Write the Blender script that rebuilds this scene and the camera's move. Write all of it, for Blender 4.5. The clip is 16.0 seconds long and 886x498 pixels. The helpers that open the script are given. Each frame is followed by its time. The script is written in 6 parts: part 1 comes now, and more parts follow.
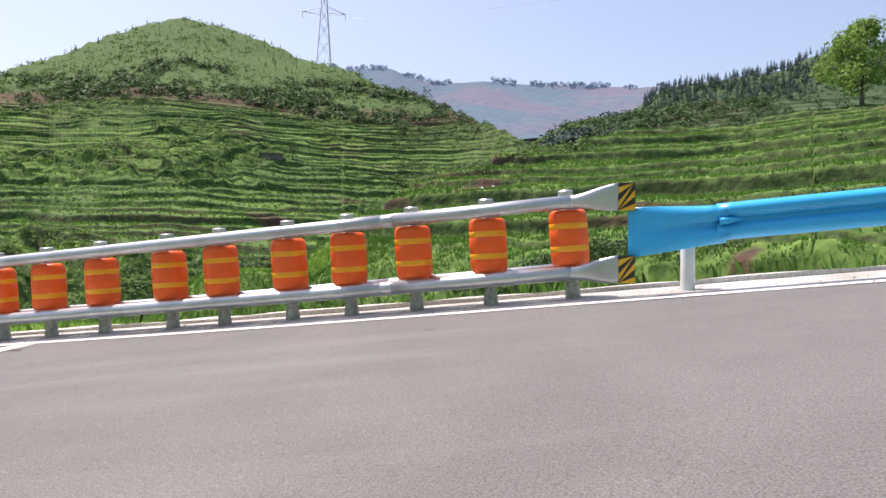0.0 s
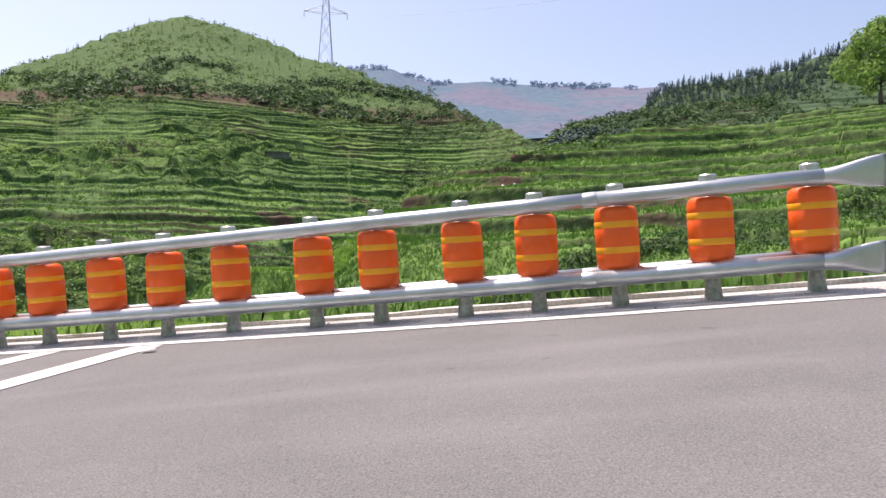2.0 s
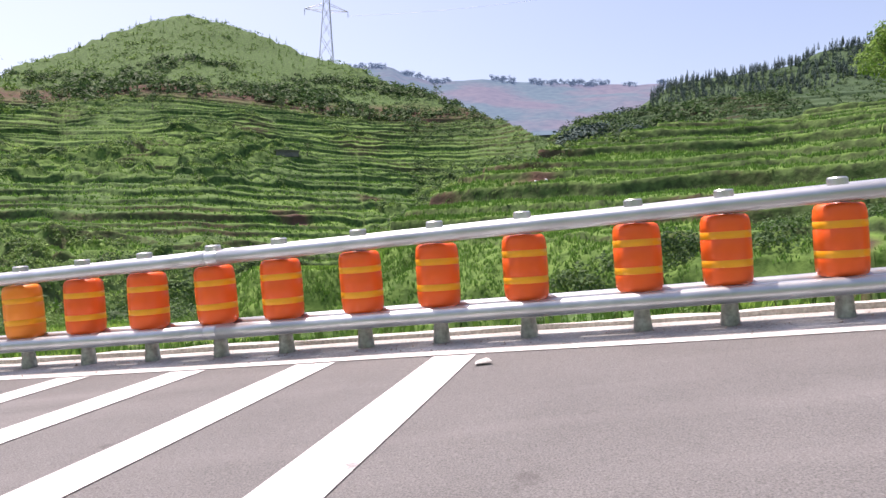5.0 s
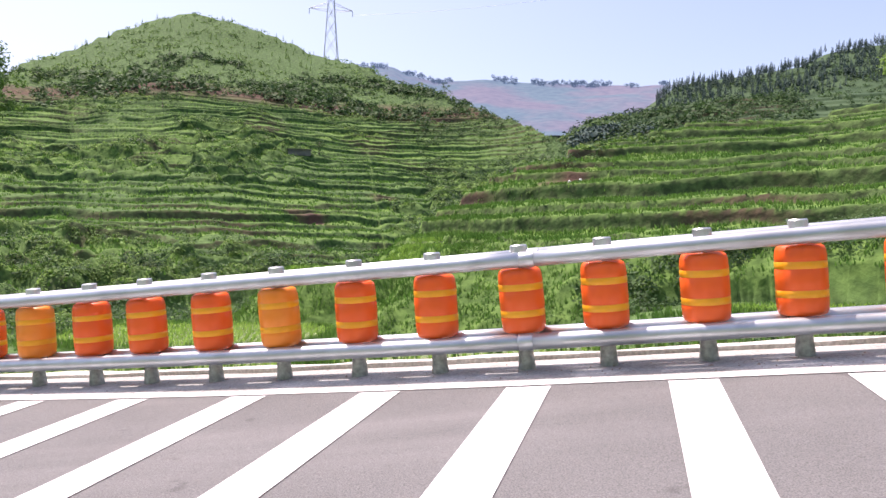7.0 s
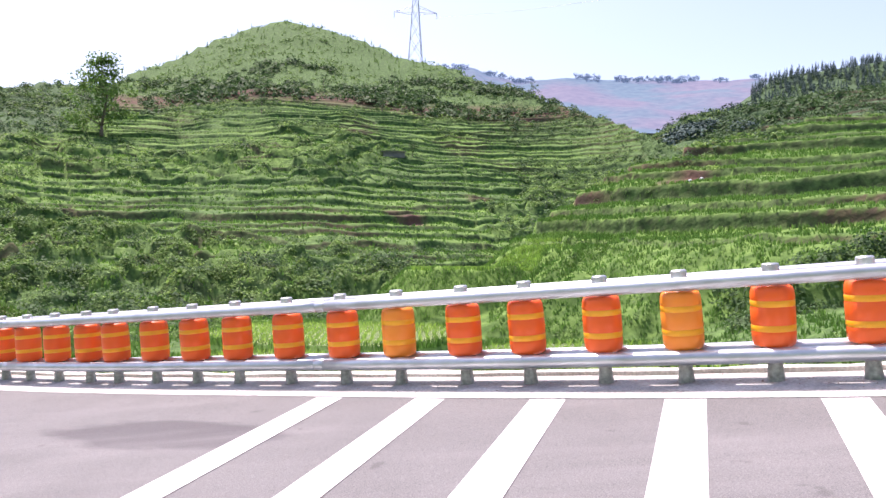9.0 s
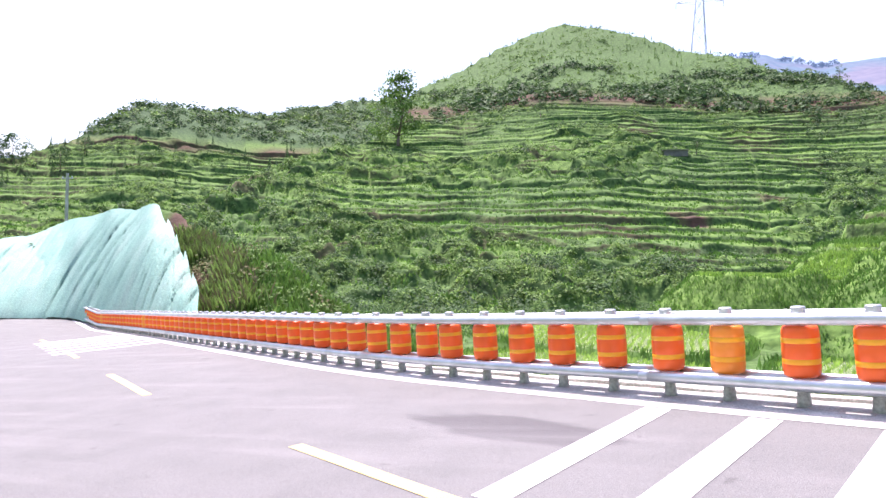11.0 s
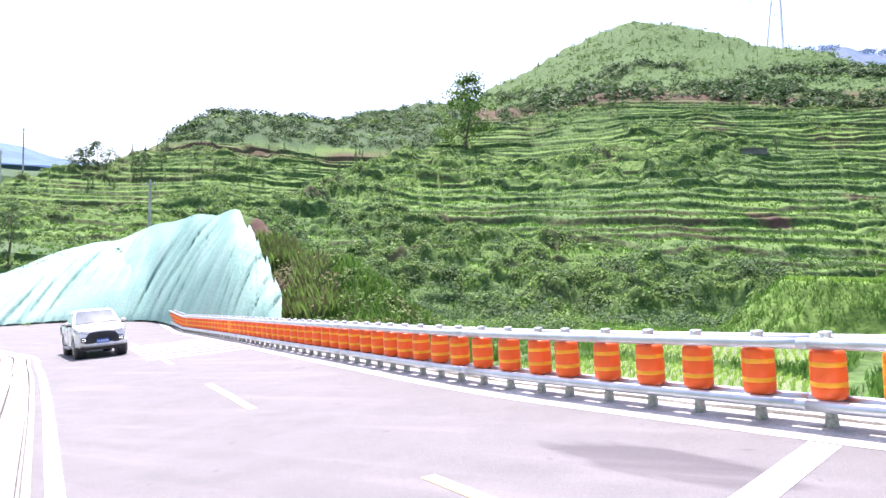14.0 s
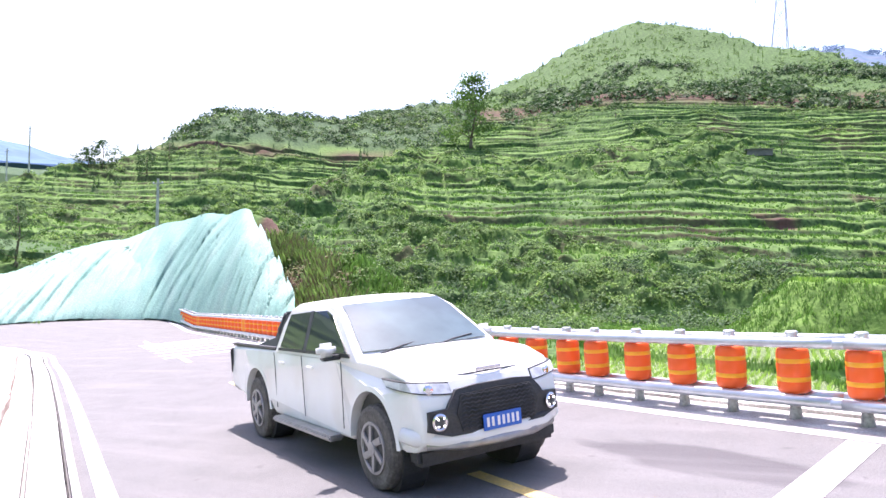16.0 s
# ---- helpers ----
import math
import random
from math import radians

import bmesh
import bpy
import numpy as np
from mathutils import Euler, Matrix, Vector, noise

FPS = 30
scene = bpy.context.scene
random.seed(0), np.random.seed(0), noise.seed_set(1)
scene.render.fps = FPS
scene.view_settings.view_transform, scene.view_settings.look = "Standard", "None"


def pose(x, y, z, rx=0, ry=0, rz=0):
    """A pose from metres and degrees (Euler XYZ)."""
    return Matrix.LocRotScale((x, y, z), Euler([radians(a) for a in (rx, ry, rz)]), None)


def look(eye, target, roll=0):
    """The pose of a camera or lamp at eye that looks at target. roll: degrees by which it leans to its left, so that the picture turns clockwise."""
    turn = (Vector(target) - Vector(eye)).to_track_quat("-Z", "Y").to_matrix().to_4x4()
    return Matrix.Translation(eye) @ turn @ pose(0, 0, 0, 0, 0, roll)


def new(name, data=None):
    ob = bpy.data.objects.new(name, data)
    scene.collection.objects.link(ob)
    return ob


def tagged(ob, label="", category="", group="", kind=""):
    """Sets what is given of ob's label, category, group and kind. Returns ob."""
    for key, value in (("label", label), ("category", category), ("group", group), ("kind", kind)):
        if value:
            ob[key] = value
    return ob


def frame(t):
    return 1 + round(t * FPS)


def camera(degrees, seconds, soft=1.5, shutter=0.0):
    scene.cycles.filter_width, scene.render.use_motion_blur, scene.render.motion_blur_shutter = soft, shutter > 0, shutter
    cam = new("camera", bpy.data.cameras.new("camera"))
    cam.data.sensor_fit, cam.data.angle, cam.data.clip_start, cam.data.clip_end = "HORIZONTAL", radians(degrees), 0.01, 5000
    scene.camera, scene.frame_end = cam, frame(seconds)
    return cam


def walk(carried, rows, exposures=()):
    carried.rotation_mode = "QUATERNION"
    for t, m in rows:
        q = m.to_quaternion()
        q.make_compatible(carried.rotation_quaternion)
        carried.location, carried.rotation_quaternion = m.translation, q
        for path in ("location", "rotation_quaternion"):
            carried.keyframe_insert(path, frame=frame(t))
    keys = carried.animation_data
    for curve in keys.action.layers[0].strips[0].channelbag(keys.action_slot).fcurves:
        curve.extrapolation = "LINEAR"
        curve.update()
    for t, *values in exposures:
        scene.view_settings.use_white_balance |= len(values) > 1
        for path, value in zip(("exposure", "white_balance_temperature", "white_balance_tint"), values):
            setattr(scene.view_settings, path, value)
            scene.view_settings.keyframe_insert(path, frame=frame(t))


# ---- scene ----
cam = camera(62.2, 16.0)
PATH = [
    (0, (-0.064, -1.048, -0.117), (-0.068, 0.952, -0.091), 0.3),
    (0.5, (-0.378, -0.687, -0.168), (-0.381, 1.313, -0.141), 0.3),
    (1, (-0.714, -0.461, -0.221), (-0.717, 1.539, -0.195), 0.2),
    (1.5, (-1.195, -0.224, -0.239), (-1.196, 1.775, -0.213), 0.3),
    (2, (-1.733, -0.009, -0.24), (-1.733, 1.991, -0.213), 0.4),
    (2.5, (-2.137, 0.13, -0.246), (-2.137, 2.13, -0.22), 0.4),
    (3, (-2.55, 0.27, -0.238), (-2.55, 2.27, -0.212), 0.2),
    (3.5, (-2.955, 0.474, -0.256), (-2.953, 2.473, -0.231), 0.1),
    (5.8, (-5.185, 1.327, -0.312), (-5.178, 3.326, -0.29), 0.0),
    (6, (-5.425, 1.387, -0.308), (-5.417, 3.387, -0.286), 0.2),
    (6.5, (-6.118, 1.586, -0.302), (-6.109, 3.586, -0.28), 0.3),
    (7, (-6.888, 1.728, -0.303), (-6.879, 3.727, -0.28), 0.3),
    (7.5, (-7.733, 1.769, -0.289), (-7.721, 3.769, -0.266), 0.3),
    (8, (-8.632, 1.765, -0.291), (-8.621, 3.764, -0.266), 0.2),
    (8.5, (-9.375, 1.66, -0.297), (-9.4, 3.66, -0.272), 0.2),
    (9, (-9.651, 1.546, -0.294), (-9.856, 3.535, -0.271), 0.3),
    (9.5, (-9.812, 1.376, -0.266), (-10.107, 3.354, -0.243), 0.3),
    (10, (-9.96, 1.169, -0.226), (-10.475, 3.101, -0.202), 0.4),
    (10.2, (-10.045, 1.1, -0.215), (-10.668, 3.0, -0.193), 0.6),
    (12.3, (-10.072, 0.711, -0.035), (-11.115, 2.417, -0.017), 1.0),
    (12.5, (-10.109, 0.73, -0.029), (-11.157, 2.434, -0.01), 0.9),
    (13, (-10.364, 0.884, 0.017), (-11.419, 2.583, 0.035), 1.1),
    (13.5, (-10.625, 0.989, 0.04), (-11.685, 2.685, 0.055), 1.2),
    (14, (-10.899, 0.95, 0.004), (-11.961, 2.645, 0.02), 1.1),
    (14.5, (-11.115, 0.811, -0.006), (-12.179, 2.504, 0.008), 1.3),
    (15, (-11.169, 0.712, -0.037), (-12.236, 2.403, -0.021), 1.2),
    (15.5, (-11.128, 0.67, -0.028), (-12.195, 2.361, -0.012), 1.2),
    (16, (-11.176, 0.622, 0.004), (-12.244, 2.313, 0.019), 1.3),
]
walk(cam, [(t, look(eye, target, roll)) for t, eye, target, roll in PATH], [(0, 0.42, 6900, 20), (3.7, 0.49, 6900, 24), (7.5, 0.70, 6750, 27), (9, 0.90, 6580, 29), (10.2, 1.04, 6450, 29), (12.3, 1.38, 6250, 28), (16, 1.34, 6250, 28)])

# ---- light ----
SUN_AZ, SUN_EL = 46.0, 66.0          # degrees left of +y, degrees up
world = bpy.data.worlds.new("World")
scene.world = world
world.use_nodes = True
wn = world.node_tree.nodes
sky = wn.new("ShaderNodeTexSky")
sky.sky_type = "NISHITA"
sky.sun_disc = False
sky.sun_elevation, sky.sun_rotation = radians(SUN_EL), radians(-SUN_AZ)
sky.air_density, sky.dust_density, sky.ozone_density = 1.0, 2.5, 1.0
wn["Background"].inputs["Strength"].default_value = 0.15
world.node_tree.links.new(sky.outputs[0], wn["Background"].inputs["Color"])
sun = new("sun", bpy.data.lights.new("sun", "SUN"))
sun.data.energy, sun.data.angle, sun.data.color = 4.5, radians(0.6), (1.0, 0.95, 0.88)
ce, se = math.cos(radians(SUN_EL)), math.sin(radians(SUN_EL))
SUN_DIR = Vector((-math.sin(radians(SUN_AZ)) * ce, math.cos(radians(SUN_AZ)) * ce, se))
sun.matrix_world = look(SUN_DIR * 60, (0, 0, 0))

# ---- materials ----


def material(name, c1, c2, scale=3.0, rough=0.7, metal=0.0, bump=0.0, fine=0.0, detail=6.0, c3=None, scale3=0.3, spec=0.5, grit=1.0, lo=0.35, hi=0.65, rand=0.0, trans=0.0):
    """Two tones by noise, a third by broad noise, fine relief by bump; rand varies pieces."""
    m = bpy.data.materials.new(name)
    m.use_nodes = True
    nt = m.node_tree
    b = nt.nodes["Principled BSDF"]
    geo = nt.nodes.new("ShaderNodeNewGeometry")

    def noise_node(s, d=detail):
        n = nt.nodes.new("ShaderNodeTexNoise")
        n.inputs["Scale"].default_value, n.inputs["Detail"].default_value = s, d
        nt.links.new(geo.outputs["Position"], n.inputs["Vector"])
        return n

    def mix(fac, a, c, mode="MIX"):
        x = nt.nodes.new("ShaderNodeMix")
        x.data_type, x.blend_type = "RGBA", mode
        for sock, v in ((x.inputs[0], fac), (x.inputs[6], a), (x.inputs[7], c)):
            if hasattr(v, "is_output"):
                nt.links.new(v, sock)
            elif isinstance(v, (int, float)):
                sock.default_value = v
            else:
                sock.default_value = (*v, 1)
        return x.outputs[2]

    def ramp(v, a, c):
        r = nt.nodes.new("ShaderNodeMapRange")
        r.inputs[1].default_value, r.inputs[2].default_value = a, c
        nt.links.new(v, r.inputs[0])
        return r.outputs[0]
    n1 = noise_node(scale)
    col = mix(ramp(n1.outputs["Fac"], lo, hi), c1, c2)
    if c3:
        col = mix(ramp(noise_node(scale3, 4).outputs["Fac"], 0.48, 0.68), col, c3)
    if fine:
        nf = noise_node(fine, 3)
        col = mix(ramp(nf.outputs["Fac"], 0.3, 0.7), mix(1.0, col, (1 - 0.28 * grit,) * 3, "MULTIPLY"), mix(1.0, col, (1 + 0.2 * grit,) * 3, "MULTIPLY"))
    if rand:
        info = nt.nodes.new("ShaderNodeNewGeometry")
        h = nt.nodes.new("ShaderNodeHueSaturation")
        r = nt.nodes.new("ShaderNodeMapRange")
        r.inputs[3].default_value, r.inputs[4].default_value = 1 - rand, 1 + rand
        nt.links.new(info.outputs["Random Per Island"], r.inputs[0])
        nt.links.new(r.outputs[0], h.inputs["Value"])
        nt.links.new(col, h.inputs["Color"])
        col = h.outputs[0]
    nt.links.new(col, b.inputs["Base Color"])
    b.inputs["Roughness"].default_value, b.inputs["Metallic"].default_value = rough, metal
    b.inputs["Specular IOR Level"].default_value = spec
    if bump:
        bm_ = nt.nodes.new("ShaderNodeBump")
        bm_.inputs["Strength"].default_value, bm_.inputs["Distance"].default_value = bump, 0.02
        nt.links.new(noise_node(fine or scale * 4, 4).outputs["Fac"], bm_.inputs["Height"])
        nt.links.new(bm_.outputs[0], b.inputs["Normal"])
    if trans:
        tr = nt.nodes.new("ShaderNodeBsdfTranslucent")
        nt.links.new(col, tr.inputs["Color"])
        ms = nt.nodes.new("ShaderNodeMixShader")
        ms.inputs[0].default_value = trans
        nt.links.new(b.outputs[0], ms.inputs[1])
        nt.links.new(tr.outputs[0], ms.inputs[2])
        nt.links.new(ms.outputs[0], nt.nodes["Material Output"].inputs[0])
    return m


M_ASPHALT = material("asphalt", (0.163, 0.162, 0.159), (0.182, 0.18, 0.177), 1.6, 0.85, bump=0.6, fine=130, c3=(0.185, 0.183, 0.18), scale3=1.4, spec=0.3, grit=1.5)
M_LINE = material("white_road_paint", (0.72, 0.72, 0.71), (0.3, 0.29, 0.29), 7, 0.7, bump=0.2, fine=60, lo=0.62, hi=0.72, c3=(0.62, 0.61, 0.6), scale3=1.5)
M_YELLOW_LINE = material("yellow_road_paint", (0.72, 0.52, 0.15), (0.64, 0.48, 0.2), 9, 0.7, bump=0.2, fine=60)
M_CONCRETE = material("concrete", (0.46, 0.45, 0.43), (0.33, 0.32, 0.3), 2.5, 0.9, bump=0.5, fine=40, c3=(0.6, 0.59, 0.57), scale3=1.5)
M_KERB = material("pale_concrete", (0.62, 0.61, 0.58), (0.5, 0.49, 0.46), 2.5, 0.9, bump=0.4, fine=40)
M_GALV = material("galvanised_steel", (0.6, 0.63, 0.65), (0.52, 0.55, 0.57), 5, 0.38, metal=0.75, bump=0.03, fine=0, c3=(0.45, 0.47, 0.48), scale3=2.2)
M_POST = material("galvanised_post", (0.46, 0.48, 0.48), (0.32, 0.34, 0.33), 14, 0.5, metal=0.6, bump=0.1, fine=30)
M_BLUE = material("blue_enamel", (0.012, 0.45, 0.86), (0.012, 0.43, 0.84), 3, 0.35)
M_WHITE_POST = material("white_enamel", (0.78, 0.8, 0.8), (0.68, 0.7, 0.7), 5, 0.4)
M_ORANGE = material("orange_plastic", (0.96, 0.135, 0.015), (0.92, 0.12, 0.012), 5, 0.4, bump=0.0)
M_ORANGE_PALE = material("faded_orange_plastic", (0.97, 0.29, 0.03), (0.94, 0.26, 0.02), 5, 0.4, bump=0.0)
M_BAND = material("yellow_reflective_film", (0.98, 0.43, 0.015), (0.92, 0.37, 0.01), 7, 0.35)
M_BLACK_BAND = material("black_film", (0.02, 0.02, 0.02), (0.03, 0.03, 0.03), 7, 0.5)
M_YELLOW_BAND = material("yellow_film", (0.85, 0.5, 0.02), (0.8, 0.45, 0.02), 7, 0.5)
M_DARK_RUBBER = material("dark_rubber", (0.03, 0.03, 0.03), (0.05, 0.05, 0.05), 7, 0.8)
M_NET = material("mint_green_netting", (0.28, 0.49, 0.41), (0.22, 0.42, 0.35), 0.8, 0.75, bump=0.15, fine=14, c3=(0.32, 0.5, 0.43), scale3=0.4, trans=0.15)
M_SOIL = material("red_soil", (0.3, 0.16, 0.1), (0.2, 0.12, 0.08), 1.2, 0.95, bump=0.8, fine=6)
M_RUBBLE = material("rubble_stone", (0.4, 0.34, 0.29), (0.28, 0.2, 0.16), 2.5, 0.95, bump=0.8, fine=12)
M_LEAF = material("shrub_leaf", (0.09, 0.17, 0.04), (0.165, 0.275, 0.07), 0.25, 0.7, rand=0.35, trans=0.3, spec=0.25)
M_LEAF_LIGHT = material("light_leaf", (0.145, 0.25, 0.055), (0.23, 0.36, 0.09), 0.25, 0.7, rand=0.3, trans=0.4, spec=0.25)
M_LEAF_DARK = material("dark_leaf", (0.04, 0.088, 0.03), (0.08, 0.15, 0.05), 0.2, 0.7, rand=0.3, trans=0.3, spec=0.25)
# needle green lightened and blued, so distance haze sits in the base colour
M_PINE = material("haze_tinted_pine_needles", (0.055, 0.095, 0.085), (0.075, 0.12, 0.105), 0.1, 0.8, rand=0.3, spec=0.2)
M_GRASS = material("grass_blade", (0.095, 0.215, 0.038), (0.16, 0.3, 0.06), 0.15, 0.65, rand=0.35, trans=0.35, spec=0.25)
M_RICE = material("rice_shoot", (0.25, 0.42, 0.07), (0.32, 0.5, 0.1), 0.4, 0.6, rand=0.2, trans=0.4, spec=0.25)
M_DRY = material("dry_scrub", (0.2, 0.165, 0.09), (0.13, 0.16, 0.06), 0.8, 0.8, rand=0.3, trans=0.2, spec=0.2)
M_BARK = material("bark", (0.12, 0.09, 0.07), (0.2, 0.16, 0.13), 4, 0.9, bump=0.5, fine=20)
M_WATER = material("paddy_water", (0.2, 0.25, 0.13), (0.24, 0.29, 0.15), 0.5, 0.15)
M_STEEL = material("weathered_steel", (0.42, 0.44, 0.47), (0.35, 0.37, 0.4), 2, 0.6, metal=0.3)
M_CAR = material("white_car_paint", (0.8, 0.81, 0.8), (0.77, 0.78, 0.77), 2, 0.22, spec=0.6, c3=(0.72, 0.7, 0.66), scale3=1.2)
M_TRIM = material("black_plastic", (0.025, 0.027, 0.03), (0.04, 0.042, 0.045), 8, 0.55, bump=0.1, fine=60)
M_TYRE = material("dusty_tyre", (0.075, 0.07, 0.065), (0.15, 0.138, 0.125), 6, 0.9, bump=0.4, fine=40)
M_RIM = material("grey_alloy", (0.4, 0.4, 0.41), (0.3, 0.3, 0.3), 8, 0.4, metal=0.7)
M_CHROME = material("chrome", (0.8, 0.8, 0.82), (0.75, 0.75, 0.77), 8, 0.12, metal=1.0)
M_PLATE = material("blue_plate", (0.02, 0.13, 0.55), (0.02, 0.12, 0.5), 8, 0.4)
M_PLATE_BAR = material("white_plate_paint", (0.8, 0.8, 0.8), (0.75, 0.75, 0.75), 8, 0.4)
M_GLASS = material("tinted_glass", (0.03, 0.04, 0.045), (0.035, 0.045, 0.05), 2, 0.04, spec=0.9)
M_SHIELD = material("windscreen_glass", (0.09, 0.15, 0.17), (0.05, 0.085, 0.1), 1.5, 0.05, spec=0.5)
M_LAMP = material("clear_lamp", (0.7, 0.72, 0.75), (0.45, 0.47, 0.5), 14, 0.08, spec=0.8)
M_CABIN = material("weathered_boards", (0.13, 0.13, 0.13), (0.2, 0.19, 0.18), 1.5, 0.9)
M_CLOUD = material("cloud_white", (0.85, 0.85, 0.85), (0.8, 0.8, 0.8), 0.01, 1.0)
M_GLOW = bpy.data.materials.new("lit_lamp")
M_GLOW.use_nodes = True
M_GLOW.node_tree.nodes["Principled BSDF"].inputs["Emission Color"].default_value = (1, 1, 0.95, 1)
M_GLOW.node_tree.nodes["Principled BSDF"].inputs["Emission Strength"].default_value = 3.0

# ---- helpers of this scene ----


def spline(P, n=30):
    """Smooth curve through a few plan points."""
    P = np.array(P, float)
    t = np.r_[0, np.cumsum(np.linalg.norm(np.diff(P, axis=0), axis=1))]
    m = np.gradient(P, t, axis=0)
    out = []
    for i in range(len(P) - 1):
        h, u = t[i + 1] - t[i], np.linspace(0, 1, n, endpoint=False)[:, None]
        out.append((2 * u**3 - 3 * u**2 + 1) * P[i] + (u**3 - 2 * u**2 + u) * h * m[i]
                   + (-2 * u**3 + 3 * u**2) * P[i + 1] + (u**3 - u**2) * h * m[i + 1])
    return np.vstack(out + [P[-1:]])


def mesh_object(name, verts, faces, mat, parent=None, smooth=False):
    me = bpy.data.meshes.new(name)
    me.from_pydata([tuple(v) for v in verts], [], [tuple(f) for f in faces])
    me.materials.append(mat)
    if smooth:
        me.polygons.foreach_set("use_smooth", [True] * len(me.polygons))
    ob = new(name, me)
    ob.parent = parent
    return ob


def part(name, bm, mat, parent=None, label="", smooth=False):
    me = bpy.data.meshes.new(name)
    bmesh.ops.recalc_face_normals(bm, faces=bm.faces[:])
    bm.to_mesh(me)
    bm.free()
    me.materials.append(mat)
    if smooth:
        me.polygons.foreach_set("use_smooth", [True] * len(me.polygons))
    ob = new(name, me)
    ob.parent = parent
    if label:
        ob["label"] = label
    return ob


def shared(name, me, parent, m=None, label=""):
    """One more object on the same mesh."""
    ob = new(name, me)
    ob.parent = parent
    if m is not None:
        ob.matrix_basis = m
    if label:
        ob["label"] = label
    return ob


def box_bm(sx, sy, sz, m=None, bevel=0.0):
    bm = bmesh.new()
    bmesh.ops.create_cube(bm, size=1.0)
    bmesh.ops.scale(bm, vec=(sx, sy, sz), verts=bm.verts[:])
    if bevel:
        bmesh.ops.bevel(bm, geom=bm.edges[:], offset=bevel, segments=2, affect="EDGES")
    if m is not None:
        bmesh.ops.transform(bm, matrix=m, verts=bm.verts[:])
    return bm


def lathe_bm(profile, n=24, m=None):
    """Turned body round z from (radius, height) pairs."""
    bm = bmesh.new()
    rings = []
    for r, z in profile:
        rings.append([bm.verts.new((r * math.cos(2 * math.pi * k / n), r * math.sin(2 * math.pi * k / n), z)) for k in range(n)])
    for a, b in zip(rings, rings[1:]):
        for k in range(n):
            bm.faces.new((a[k], a[(k + 1) % n], b[(k + 1) % n], b[k]))
    bm.faces.new(rings[0][::-1])
    bm.faces.new(rings[-1])
    if m is not None:
        bmesh.ops.transform(bm, matrix=m, verts=bm.verts[:])
    return bm


def tube_bm(points, radius, n=12, cap=True):
    """Round bar along a 3D line; radius may change along it."""
    bm = bmesh.new()
    P = [Vector(p) for p in points]
    R = radius if isinstance(radius, (list, tuple)) else [radius] * len(P)
    rings = []
    for i, p in enumerate(P):
        d = (P[min(i + 1, len(P) - 1)] - P[max(i - 1, 0)]).normalized()
        side = d.cross(Vector((0, 0, 1)))
        side = side.normalized() if side.length > 1e-3 else Vector((1, 0, 0))
        up = side.cross(d)
        rings.append([bm.verts.new(p + (side * math.cos(2 * math.pi * k / n) + up * math.sin(2 * math.pi * k / n)) * R[i]) for k in range(n)])
    for a, b in zip(rings, rings[1:]):
        for k in range(n):
            bm.faces.new((a[k], a[(k + 1) % n], b[(k + 1) % n], b[k]))
    if cap:
        bm.faces.new(rings[0][::-1])
        bm.faces.new(rings[-1])
    return bm


def lattice(ix, iy, seed):
    h = (ix.astype(np.int64) * 374761393 + iy.astype(np.int64) * 668265263 + seed * 974711) & 0x7FFFFFFF
    h = ((h ^ (h >> 13)) * 1274126177) & 0x7FFFFFFF
    return ((h ^ (h >> 16)) & 0xFFFF) / 65535.0


def vnoise(x, y, seed=0):
    ix, iy = np.floor(x), np.floor(y)
    fx, fy = x - ix, y - iy
    fx, fy = fx * fx * (3 - 2 * fx), fy * fy * (3 - 2 * fy)
    a, b = lattice(ix, iy, seed), lattice(ix + 1, iy, seed)
    c, d = lattice(ix, iy + 1, seed), lattice(ix + 1, iy + 1, seed)
    return (a * (1 - fx) + b * fx) * (1 - fy) + (c * (1 - fx) + d * fx) * fy


def fbm(x, y, scale, octaves=3, seed=0):
    s, amp, tot = 0.0, 1.0, 0.0
    for k in range(octaves):
        s = s + amp * (vnoise(x / scale, y / scale, seed + k) - 0.5)
        tot += amp
        amp, scale = amp * 0.5, scale * 0.5
    return s / tot * 2


# ---- the plan ----
def road_z(x, y):
    """The carriageway's height: 10 % down towards -x, easing past the bend."""
    xe = np.where(x < -44, -44 + (x + 44) * 0.35, x)
    return -0.755 + 0.104 * xe + 0.0316 * np.minimum(y, 32)


RAIL = spline([(9, 3.9), (3.4, 5.0), (1.02, 5.5), (-2.3, 6.27), (-4.3, 6.86), (-6.6, 7.5), (-9.2, 8.35), (-12.2, 9.55), (-15.4, 10.92),
               (-22.7, 15.0), (-33.7, 21.5), (-50.2, 31.0)])
RAIL_S = np.r_[0, np.cumsum(np.linalg.norm(np.diff(RAIL, axis=0), axis=1))]
S0 = float(np.interp(-1.02, -RAIL[:, 0], RAIL_S))
INNER = spline([(40, -10.5), (9, -4.4), (1, -2.6), (-6.6, -0.5), (-12.2, 1.9), (-17.65, 4.93), (-25.3, 9.2), (-34, 13.9), (-42.5, 18), (-46.6, 18.9), (-51, 17.6), (-56, 12), (-60, 0)])
OUTER = np.vstack([[(60, -8), (30, 0.0)], RAIL, [(-57, 33.4), (-64, 32.5), (-71, 27), (-76, 18), (-80, 0)]])


